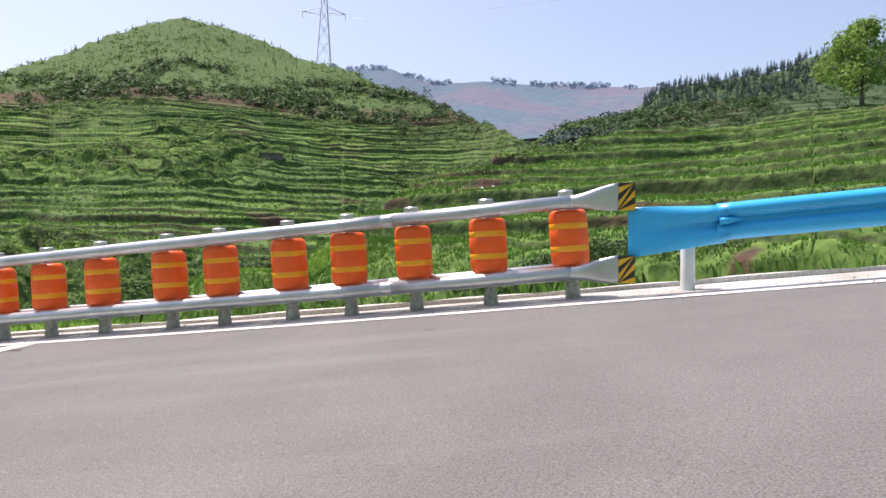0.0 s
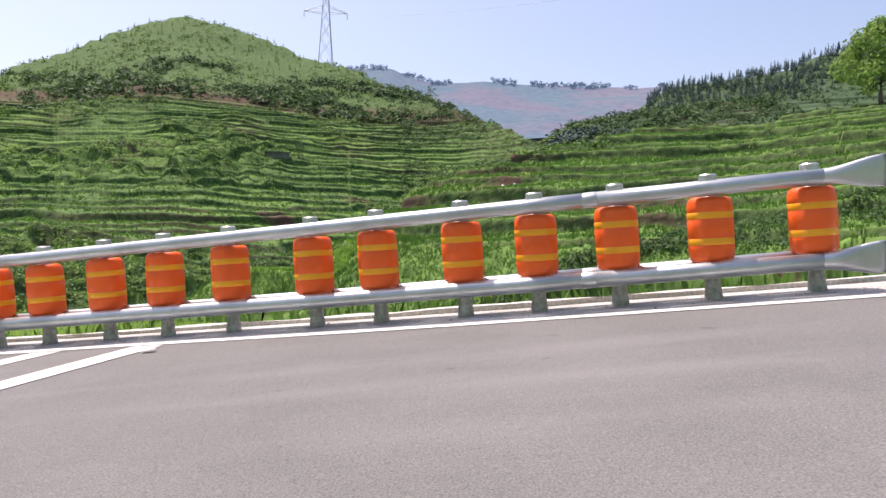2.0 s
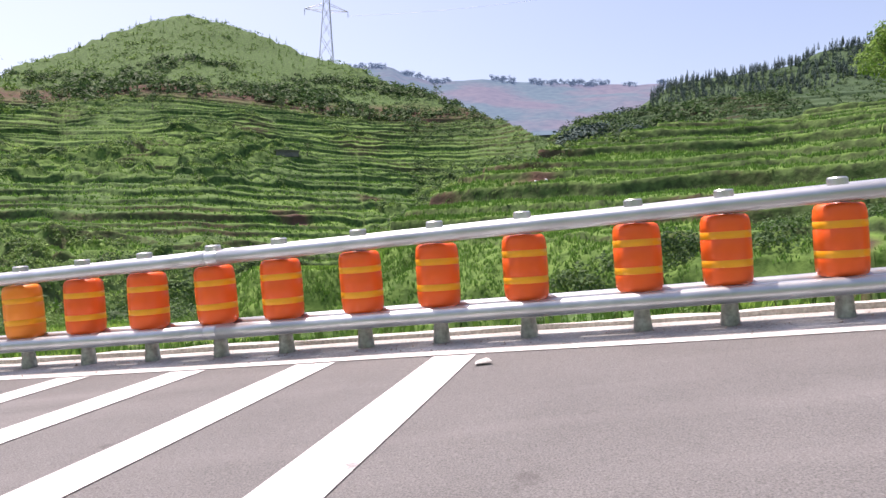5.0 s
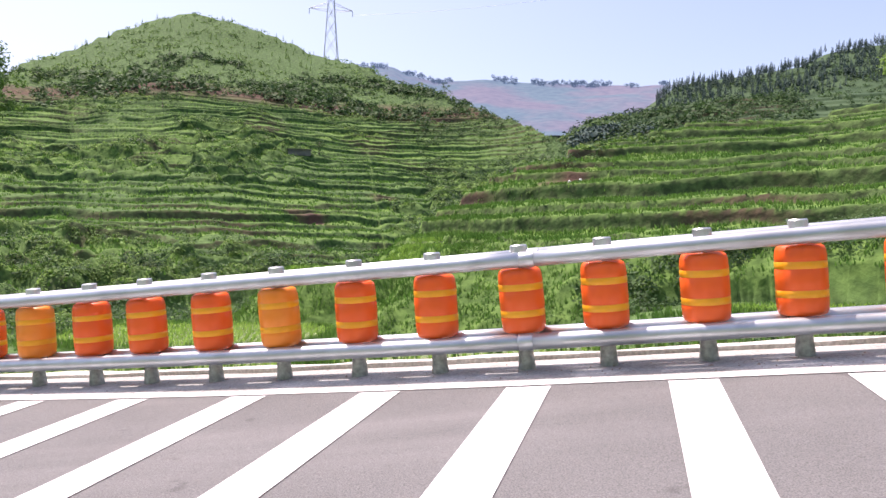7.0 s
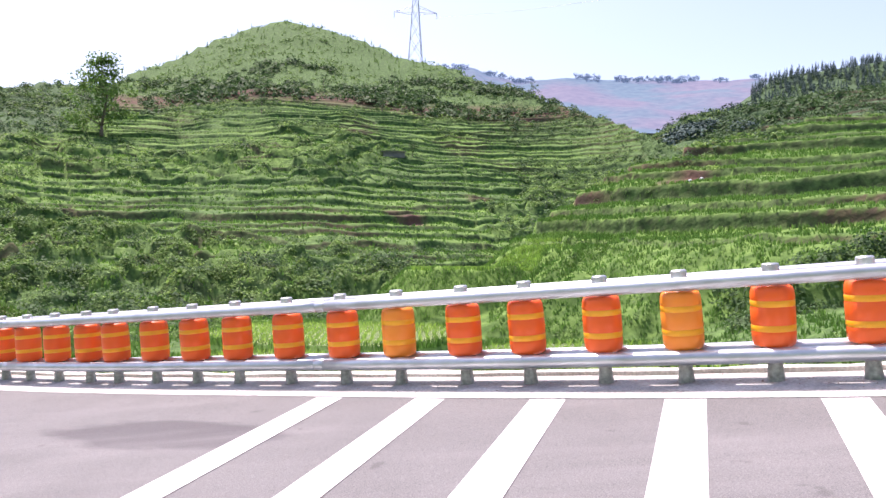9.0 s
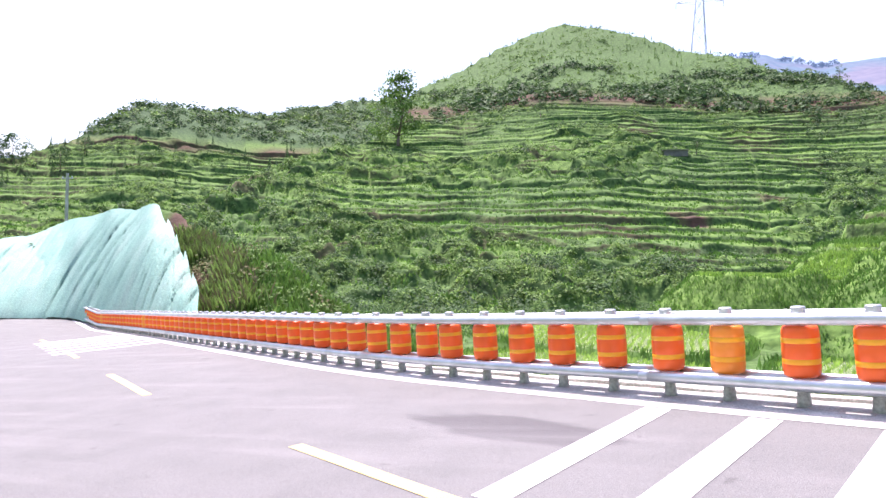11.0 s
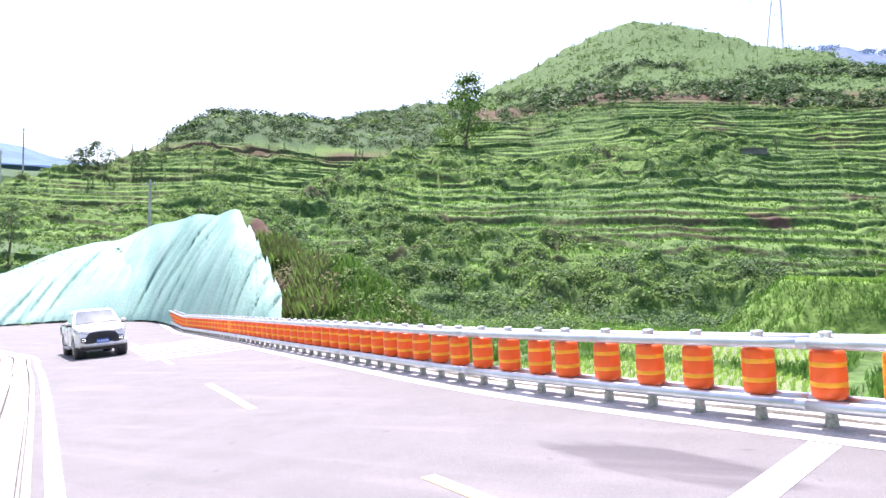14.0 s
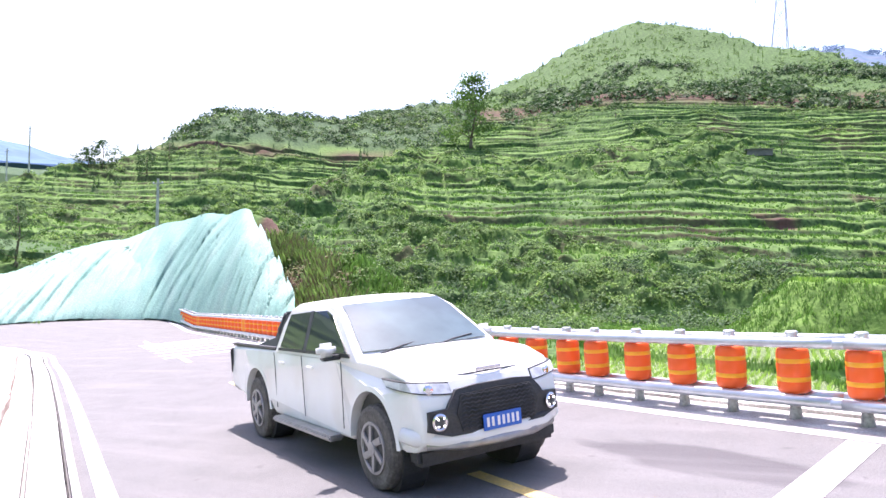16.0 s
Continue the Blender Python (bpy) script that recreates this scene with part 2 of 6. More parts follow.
def on_rail(s, d=0.0):
    """Point s metres past the last post, d metres to the road side, and the rail's direction there."""
    q = s + S0
    x, y = np.interp(q, RAIL_S, RAIL[:, 0]), np.interp(q, RAIL_S, RAIL[:, 1])
    x2, y2 = np.interp(q + 0.3, RAIL_S, RAIL[:, 0]), np.interp(q + 0.3, RAIL_S, RAIL[:, 1])
    x1, y1 = np.interp(q - 0.3, RAIL_S, RAIL[:, 0]), np.interp(q - 0.3, RAIL_S, RAIL[:, 1])
    t = Vector((x2 - x1, y2 - y1, 0)).normalized()
    n = Vector((-t.y, t.x, 0))          # to the road
    p = Vector((x, y, 0)) + n * d
    p.z = float(road_z(p.x, p.y))
    return p, t, n


def outward(x, y):
    """Signed distance past the road's outer edge (negative on the road)."""
    P = OUTER[::3] if len(OUTER) > 200 else OUTER
    best = np.full(x.shape, 1e9)
    sign = np.ones(x.shape)
    for a, b in zip(P[:-1], P[1:]):
        v = b - a
        L = v @ v
        u = np.clip(((x - a[0]) * v[0] + (y - a[1]) * v[1]) / L, 0, 1)
        dx, dy = x - a[0] - u * v[0], y - a[1] - u * v[1]
        dd = dx * dx + dy * dy
        cr = v[0] * dy - v[1] * dx
        near = dd < best
        best = np.where(near, dd, best)
        sign = np.where(near, np.where(cr < 0, 1.0, -1.0), sign)
    return np.sqrt(best) * sign


def layer(x, y, centre, az, e, rc, rf, zf, back=0.3, power=1.0):
    """A hill seen from centre: by azimuth its crest's rise per metre, the crest's and the foot's distance, the foot's height."""
    dx, dy = x - centre[0], y - centre[1]
    r, a = np.hypot(dx, dy), np.degrees(np.arctan2(-dx, dy))
    o = np.argsort(az)
    at = lambda v: np.interp(a, np.array(az)[o], (np.array(v) if np.ndim(v) else np.full(len(az), v))[o])
    rise, c, f, z0 = at(e), at(rc), at(rf), at(zf)
    zc = rise * c
    u = (r - f) / (c - f)
    z = np.where(u < 1, z0 + (zc - z0) * np.clip(u, 0, 1) ** power, zc - (r - c) * back)
    return np.where(u < 0, -60.0, z)


def terraced(z, x, y, step, seed, flat=0.72, tilt=0.12, ragged=0.4, wander=0.35):
    """Uneven, nearly level steps cut into a slope."""
    w = z + 0.25 * np.sin(1.9 * z + 0.6)
    u = w / step + wander * fbm(x, y, 55, 2, seed) + ragged * fbm(x, y, 7, 2, seed + 5)
    k = np.floor(u)
    f = u - k
    g = np.where(f < flat, f * tilt / flat, tilt + (1 - tilt) * (f - flat) / (1 - flat))
    w = w + (g - f) * step
    q = z + (g - f) * step
    for _ in range(7):
        q = w - 0.25 * np.sin(1.9 * q + 0.6)
    return q, f > flat, (f <= flat - 0.04) & (f > flat - 0.22)


def smooth(v):
    v = np.clip(v, 0, 1)
    return v * v * (3 - 2 * v)


def thicket(x, y):
    """Height of the overgrowth on the hill, in long lumps that follow the contours."""
    r, a = np.hypot(x, y + 1), np.degrees(np.arctan2(-x, y + 1))
    t = np.radians(a) * 120
    w = 4 * fbm(x, y, 11, 2, 123)
    big = smooth((vnoise((t + w) / 4.6, (r + 0.7 * w) / 4.2, 121) - 0.46) / 0.22)
    small = smooth((vnoise((t - w) / 2.0, (r - w) / 1.9, 122) - 0.45) / 0.25)
    zone = np.clip(0.66 + 1.5 * fbm(x, y, 24, 2, 131), 0.15, 1.2)
    return (1.05 * big + 0.5 * small) * zone


def far_z(x, y):
    C = (0.0, -1.0)
    a1 = layer(x, y, C, [30, 20, 9, 4.2, 3.4, 0.8, -3, -8, -11, -17, -40, -60], [.1, .2, .258, .26, .252, .234, .24, .233, .23, .229, .2, .1], 900, 420, 40, 0.15)
    a2 = layer(x, y, C, [45, 52, 57, 62, 68, 78, 95, 110], [.03, .065, .095, .118, .135, .145, .12, .05], 1300, 600, 10, 0.15)
    return np.maximum(a1, a2) + 6 * fbm(x, y, 90, 4, 71)


def ground_z(x, y, masks=False, bare=False):
    x, y = np.asarray(x, float), np.asarray(y, float)
    C = (0.0, -1.0)
    growth = 0.0 if bare else thicket(x, y)
    r, a = np.hypot(x, y + 1), np.degrees(np.arctan2(-x, y + 1))
    floor = np.interp(a, [-60, -30, -10, -3, 3, 8, 60], [-2.4, -2.4, -2.5, -2.9, -4.5, -5.0, -5.0]) + 0.25 * fbm(x, y, 9, 2, 3)
    floor = np.where(r > 220, np.minimum(floor + (r - 220) * 0.12, np.where(a > 40, 4, 50)), floor)
    hill = layer(x, y, C, [-20, -14, -8, -5, -2, 2, 6, 10, 13, 17, 20, 22, 25, 28.5, 32, 35, 38.3, 42.5, 46.8, 50.7, 55, 58.6, 65, 80, 95],
                 [0, .05, .14, .167, .187, .214, .243, .264, .279, .300, .303, .295, .272, .238, .218, .207, .197, .18, .181, .181, .152, .12, .095, .06, .04],
                 [140, 140, 150, 170, 190, 215, 245, 265, 275, 295, 300, 295, 285, 265, 245, 232, 225, 212, 207, 202, 192, 182, 170, 160, 160],
                 [128, 125, 118, 108, 98, 88, 78, 72, 68, 64, 62, 61, 60, 60, 60, 60, 60, 60, 62, 66, 72, 80, 88, 90, 90], -6, 0.3, 1.25)
    hill = hill + 3.0 * fbm(x, y, 40, 4, 11) * np.clip((r - 95) / 60, 0, 1)
    # the hill's western shoulder falls away in front of the wooded gully
    r2, a2 = np.hypot(x + 11, y - 1), np.degrees(np.arctan2(-(x + 11), y - 1))
    fall = np.interp(a2, [24, 27, 28.5, 30.5, 36, 40, 44.4, 50, 60, 80], [.6, .4, .24, .168, .128, .097, .057, .0, -.06, -.1])
    brow = np.interp(a2, [26, 28, 30, 36, 44, 60], [330, 290, 190, 165, 130, 100])
    hill = np.where((a2 > 24) & (r > 55), np.minimum(hill, fall * np.minimum(r2, brow) - 0.35 * np.clip(r2 - brow, 0, 400) + 0.5 * fbm(x, y, 12, 2, 12)), hill)
    west = layer(x, y, C, [18, 22, 25, 28.5, 32, 35, 38.3, 42.5, 46.8, 50.7, 55, 58.6, 65, 80, 95],
                 [.1, .17, .212, .22, .209, .199, .187, .171, .169, .167, .126, .093, .073, .06, .045],
                 [300, 295, 285, 280, 275, 265, 255, 245, 240, 230, 215, 200, 180, 165, 160],
                 [140, 140, 140, 140, 138, 135, 130, 125, 118, 108, 95, 90, 90, 90, 90], [-2, -2, -2, -2, -2, -2, -2, -2, -3, -4, -6, -6, -6, -6, -6], 0.3, 1.1)
    west = west + 4.0 * fbm(x, y, 48, 4, 13) * np.clip((r - 120) / 60, 0, 1)
    wt, wr, wl = terraced(west, x, y, 1.4, 25, 0.91, 0.34, 0.15)
    west_top = np.clip((west - 25 - 3 * fbm(x, y, 40, 2, 17)) / 3, 0, 1)
    west_z = west + (wt - west) * (1 - west_top) + 0.8 * growth * (west > -50)
    ht, hr, hl = terraced(hill, x, y, 1.3, 21, 0.9, 0.34, 0.42)
    upper = np.clip((hill - 36) / 5, 0, 1)
    gully = np.clip((-a + 3 + 5 * fbm(x, y, 30, 2, 77)) / 13, 0, 1) * 0.85
    keep = (1 - upper) * (1 - gully)
    grown = np.interp(hill, [0, 8, 18, 28, 35, 44], [1.25, 1.2, 1.1, 0.85, 0.55, 0.9])
    hill_z = hill + (ht - hill) * keep + grown * growth * np.clip((r - 62) / 10, 0, 1) * (1 - 0.35 * upper)
    spur = layer(x, y, C, [22, 16, 12, 9, 5, 1.7, -3, -7, -15, -21, -26, -31, -45, -70], [-.09, -.06, -.02, .03, .07, .1, .128, .147, .166, .172, .183, .187, .19, .2],
                 [60, 60, 60, 60, 62, 63, 66, 70, 80, 88, 92, 95, 100, 110], [52, 48, 46, 44, 42, 41, 40, 40, 38, 36, 35, 34, 30, 28],
                 [-5, -5, -5, -5, -4.7, -4.2, -3.0, -1.7, -1.1, -0.9, -0.8, -0.7, -0.5, -0.4], 0.35, 0.75)
    spur = spur + 0.8 * fbm(x, y, 16, 2, 31)
    st, sr, sl = terraced(spur, x, y, 1.3, 41, 0.95, 0.34, 0.24)
    cut_in = np.clip((spur - 0.2) / 1.2, 0, 1)
    spur_z = spur + (st - spur) * cut_in
    bench = -1.15 - 1.35 * np.clip(np.hypot((x + 12.0) / 1.5, y - 53) - 3.6, 0, 40) + 0.3 * fbm(x, y, 2.2, 2, 171) * (np.hypot((x + 12.0) / 1.5, y - 53) > 3.7)
    spur_z = spur_z + 0.75 * np.clip(0.3 - np.abs(fbm(x, y, 2.6, 2, 151)), 0, 1) * np.clip(0.5 + 1.2 * fbm(x, y, 11, 2, 161), 0, 1.2)
    tussock = smooth((vnoise(x / 1.5 + fbm(x, y, 4, 2, 153), y / 1.3, 152) - 0.4) / 0.35) * np.clip(0.55 + fbm(x, y, 7, 2, 154), 0.1, 1)
    spur_z = np.maximum(spur_z, bench) + 0.55 * tussock * (1 - 0.75 * cut_in) * (np.hypot((x + 12.0) / 1.5, y - 53) > 3.6) * (0.0 if bare else 1.0)
    sr = sr & (cut_in > 0.3) & (bench < spur_z - 0.01)
    knoll = layer(x, y, C, [2, -3, -6, -9, -12, -16, -20, -25, -30, -45], [.02, .1, .155, .18, .188, .196, .202, .2, .193, .18], 190, 110, 0)
    kt, kr, kl = terraced(knoll, x, y, 1.9, 51, 0.85, 0.12, 0.15)
    ridge = layer(x, y, C, [-8, -12, -15, -16.5, -18, -22, -25, -26.5, -29, -35, -60, -90], [.05, .17, .205, .223, .228, .233, .237, .249, .254, .255, .24, .2], 330, 200, 10)
    ridge = ridge + 2 * fbm(x, y, 60, 3, 61)
    far = far_z(x, y) - 6
    # the near shoulder over the netted cut
    cut = layer(x, y, (-11.0, 1.0), [28, 31, 33, 36, 39, 41.5, 42.7, 43.7, 45.9, 48, 51.7, 53.7, 56.7, 60, 63, 75, 90, 120], [-.16, -.125, -.095, -.055, -.018, -.018, -.02, .0, .036, .052, .038, .026, .006, -.008, -.034, -.06, -.08, -.1],
                [33, 33, 33, 32, 34, 37, 38.5, 40, 43, 46, 56, 62, 64, 64, 63, 60, 60, 60], [25, 25, 25.5, 26, 27, 29, 30.2, 31, 33, 35.5, 45, 51, 54, 55, 55, 55, 55, 55],
                [-5, -5, -4.8, -4.4, -4, -3.6, -3.6, -3.6, -3.8, -4.1, -4.8, -5.2, -5.6, -5.6, -5.6, -5.6, -5.6, -5.6], 0.35)
    cut = cut + 0.35 * fbm(x, y, 3.0, 2, 81)
    parts = [floor, hill_z, spur_z, np.where(knoll > -50, knoll + 0.4 * (kt - knoll) + 2.0 * fbm(x, y, 25, 3, 55), knoll), ridge, far, cut, west_z]
    top = np.argmax(np.stack(parts), axis=0)
    z = np.max(np.stack(parts), axis=0)
    near = r < 110
    d = np.full(x.shape, 99.0)
    if near.any():
        d[near] = outward(x[near], y[near])
    rz = road_z(x, y)
    bank = rz - 0.12 - np.clip(d - 0.75, 0, 99) * 0.62 + 0.12 * fbm(x, y, 1.2, 2, 91) * np.clip(d - 0.8, 0, 1)
    z = np.where(near & (d > 0) & (d < 14), np.maximum(np.where(d < 0.7, -60, z), bank), z)
    inside = near & (d <= 0)
    cutback = rz - 0.3 + np.clip(-d - 11.5, 0, 40) * 0.55
    z = np.where(inside, np.where(-d < 11, rz - 0.3, cutback), z)
    z = np.where((~near) & ((a > 98) | (a < -75)), np.maximum(z, 12 + 4 * fbm(x, y, 30, 3, 5)), z)
    if not masks:
        return z
    riser = ((top == 1) & hr & (keep > 0.4)) | ((top == 2) & sr) | ((top == 3) & kr) | ((top == 7) & wr & (west_top < 0.5))
    band = np.clip(1 - np.abs(hill - 38 - 4 * fbm(x, y, 45, 2, 8)) / 4.5, 0, 1) * (top == 1) + (0.75 + 0.9 * fbm(x, y, 16, 2, 18)) * np.clip(1 - np.abs(west - 24.5 - 3 * fbm(x, y, 40, 2, 17)) / 1.6, 0, 1) * (top == 7)
    soil = np.clip(band * 1.1 + riser * np.where(top == 2, 0.15, 0.0) + riser * np.where(top == 2, 1.5, 0.9) * np.clip(fbm(x, y, 11, 2, 9), 0, 1) + (top == 5) * np.clip(0.25 + 1.6 * fbm(x, y, 120, 3, 15), 0, 0.7) * (a < 30), 0, 1)
    # risers keep the darker green: overgrowth, and their shade put into the colour
    lush = np.clip(((top == 1) & ~hr) * keep * np.clip(0.55 + 0.9 * fbm(x, y, 26, 2, 19), 0.1, 1) + ((top == 2) & ~sr) * 0.8 + (top == 2) * (bench > -4.0) * 0.2 + ((top == 7) & ~wr) * (1 - west_top) * 0.6 + (top == 0) * 0.15 + (top == 6) * 0.3, 0, 1)
    bare = (top == 6) & (a2 > 43.2) & (a2 < 48.2)
    soil = np.maximum(soil, bare * np.clip(0.75 + 1.6 * fbm(x, y, 2.2, 2, 34) - 0.12 * np.abs(a2 - 45.4) ** 2, 0, 1))
    for sx, sy, sr_ in ((-31.6, 22.9, 1.3), (13.8, 32.5, 0.4), (-25.5, 107, 1.8), (2.6, 57.5, 1.0), (-4.5, 119, 1.5), (-16, 128, 1.5)):
        q = np.hypot((x - sx) / 1.8, y - sy) / sr_ + 0.5 * fbm(x, y, 1.5, 2, 33)
        soil = np.maximum(soil, np.clip(1.5 - q, 0, 1))
    wood = np.clip((top == 4) * 1.0 + (top == 3) * np.clip(0.55 - (a + 9) * 0.06, 0.5, 1) + (top == 5) * 0.9 + (top == 1) * gully * 0.6 + (top == 7) * west_top * 0.8, 0, 1)
    lip = ((top == 1) & hl & (keep > 0.4)) | ((top == 2) & sl & (cut_in > 0.3)) | ((top == 7) & wl & (west_top < 0.5))
    return z, soil, lush, wood, lip


def gz(x, y):
    return float(ground_z(np.array([x]), np.array([y]))[0])


# ---- ground ----
def build_ground():
    MID, NEAR = 500, len(np.arange(math.log(0.5), math.log(35), 0.042))
    az = np.r_[np.arange(-44, 80, 0.24), np.arange(80.2, 315.5, 2.5)]
    r = np.r_[np.exp(np.arange(math.log(0.5), math.log(35), 0.042)), np.linspace(35, 204.9, MID), np.exp(np.arange(math.log(205), math.log(4600), 0.022))]
    # along each bearing the rows crowd on the steps of the terraces
    dense = np.arange(34.9, 205.0, 0.08)
    R = np.tile(r[:, None], (1, len(az)))
    for c0 in range(0, len(az), 100):
        c = np.radians(az[c0:c0 + 100])
        D, C_ = np.meshgrid(dense, c, indexing="ij")
        zz = ground_z((-np.sin(C_) * D).ravel(), (np.cos(C_) * D - 1.0).ravel(), bare=True).reshape(D.shape)
        climb = np.cumsum(0.06 + 1.3 * np.clip(np.abs(np.diff(zz, axis=0, prepend=zz[:1])), 0, 1.5), axis=0)
        for k in range(len(c)):
            q = np.linspace(climb[0, k], climb[-1, k], MID)
            R[NEAR:NEAR + MID, c0 + k] = np.interp(q, climb[:, k], dense)
    A = np.tile(np.radians(az)[None, :], (len(r), 1))
    X, Y = -np.sin(A) * R, np.cos(A) * R - 1.0
    z, soil, lush, wood, lip = ground_z(X.ravel(), Y.ravel(), True)
    n, m = len(r), len(az)
    co = np.stack([X.ravel(), Y.ravel(), z], 1)
    i = np.arange(n - 1)[:, None] * m
    j = np.arange(m)[None, :]
    k = (j + 1) % m
    quads = np.stack([i + j, i + k, i + m + k, i + m + j], 2).reshape(-1, 4)[:, ::-1]
    me = bpy.data.meshes.new("ground")
    me.vertices.add(len(co))
    me.vertices.foreach_set("co", co.ravel())
    me.loops.add(quads.size)
    me.loops.foreach_set("vertex_index", quads.ravel())
    me.polygons.add(len(quads))
    me.polygons.foreach_set("loop_start", np.arange(0, quads.size, 4))
    me.update(calc_edges=True)
    me.polygons.foreach_set("use_smooth", np.ones(len(quads), bool))
    for key, v in (("soil", soil), ("lush", lush), ("wood", wood), ("lip", lip * 0.7)):
        me.attributes.new(key, "FLOAT", "POINT").data.foreach_set("value", v.astype(np.float32))
    m_ = bpy.data.materials.new("hillside")
    m_.use_nodes = True
    nt = m_.node_tree
    b = nt.nodes["Principled BSDF"]
    geo = nt.nodes.new("ShaderNodeNewGeometry")

    def nz(s, d):
        q = nt.nodes.new("ShaderNodeTexNoise")
        q.inputs["Scale"].default_value, q.inputs["Detail"].default_value = s, d
        nt.links.new(geo.outputs["Position"], q.inputs["Vector"])
        return q.outputs["Fac"]

    def rng(v, lo, hi):
        q = nt.nodes.new("ShaderNodeMapRange")
        q.inputs[1].default_value, q.inputs[2].default_value = lo, hi
        nt.links.new(v, q.inputs[0])
        return q.outputs[0]

    def mx(f, a, c):
        q = nt.nodes.new("ShaderNodeMix")
        q.data_type = "RGBA"
        for s, v in ((q.inputs[0], f), (q.inputs[6], a), (q.inputs[7], c)):
            if hasattr(v, "is_output"):
                nt.links.new(v, s)
            else:
                s.default_value = (*v, 1)
        return q.outputs[2]

    def attr(k):
        q = nt.nodes.new("ShaderNodeAttribute")
        q.attribute_name = k
        return q.outputs["Fac"]
    grass = mx(rng(nz(1.7, 8), 0.38, 0.62), (0.036, 0.07, 0.024), (0.095, 0.17, 0.052))
    bright = mx(rng(nz(1.3, 8), 0.38, 0.62), (0.065, 0.125, 0.028), (0.145, 0.245, 0.058))
    forest = mx(rng(nz(0.08, 8), 0.35, 0.65), (0.04, 0.075, 0.038), (0.065, 0.11, 0.052))
    earth = mx(rng(nz(0.5, 6), 0.35, 0.65), (0.12, 0.07, 0.052), (0.075, 0.052, 0.04))
    col = mx(attr("lush"), grass, bright)
    fresh = mx(rng(nz(1.6, 7), 0.38, 0.62), (0.12, 0.22, 0.045), (0.2, 0.33, 0.075))
    col = mx(attr("lip"), col, fresh)
    col = mx(attr("wood"), col, forest)
    col = mx(attr("soil"), col, earth)
    nt.links.new(col, b.inputs["Base Color"])
    b.inputs["Roughness"].default_value = 0.95
    b.inputs["Specular IOR Level"].default_value = 0.15
    bp = nt.nodes.new("ShaderNodeBump")
    bp.inputs["Strength"].default_value, bp.inputs["Distance"].default_value = 0.7, 0.22
    nt.links.new(nz(1.4, 9), bp.inputs["Height"])
    nt.links.new(bp.outputs[0], b.inputs["Normal"])
    me.materials.append(m_)
    tagged(new("ground", me), "terraced green mountain valley ground with red soil bands", "ground", kind="structure")


build_ground()


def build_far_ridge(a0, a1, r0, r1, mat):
    """Ridge at the valley's end; its haze is a blue glow in the material."""
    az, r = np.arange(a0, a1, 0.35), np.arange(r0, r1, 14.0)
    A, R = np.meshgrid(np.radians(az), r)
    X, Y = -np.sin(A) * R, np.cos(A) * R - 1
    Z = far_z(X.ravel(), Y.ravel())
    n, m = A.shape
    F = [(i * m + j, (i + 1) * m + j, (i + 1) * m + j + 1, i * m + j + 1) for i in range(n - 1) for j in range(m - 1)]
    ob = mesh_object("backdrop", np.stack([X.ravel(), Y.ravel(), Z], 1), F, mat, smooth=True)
    tagged(ob, "blue far mountains with haze painted as a glow" if mat is M_BLUE_RIDGE else "blue-purple far ridge with haze painted as a glow and bare red soil patches", "mountain", kind="structure")


# aerial haze painted in: soil and green tones plus a faint blue emission
M_FAR = material("haze_glow_ridge", (0.075, 0.1, 0.085), (0.12, 0.092, 0.082), 0.012, 1.0, spec=0.0, detail=8, fine=0.12, lo=0.42, hi=0.58)
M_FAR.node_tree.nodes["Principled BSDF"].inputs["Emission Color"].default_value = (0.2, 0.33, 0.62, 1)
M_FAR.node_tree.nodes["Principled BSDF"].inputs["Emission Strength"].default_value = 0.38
# bluish tones and a blue glow stand in for haze on the mountains
M_BLUE_RIDGE = material("haze_glow_blue_ridge", (0.09, 0.13, 0.12), (0.075, 0.1, 0.11), 0.012, 1.0, spec=0.0, detail=8, fine=0.05)
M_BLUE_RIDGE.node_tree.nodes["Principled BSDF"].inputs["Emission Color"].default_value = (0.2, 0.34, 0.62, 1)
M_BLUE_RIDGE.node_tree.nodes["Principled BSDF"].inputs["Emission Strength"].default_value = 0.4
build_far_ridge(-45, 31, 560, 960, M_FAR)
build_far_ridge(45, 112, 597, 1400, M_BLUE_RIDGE)


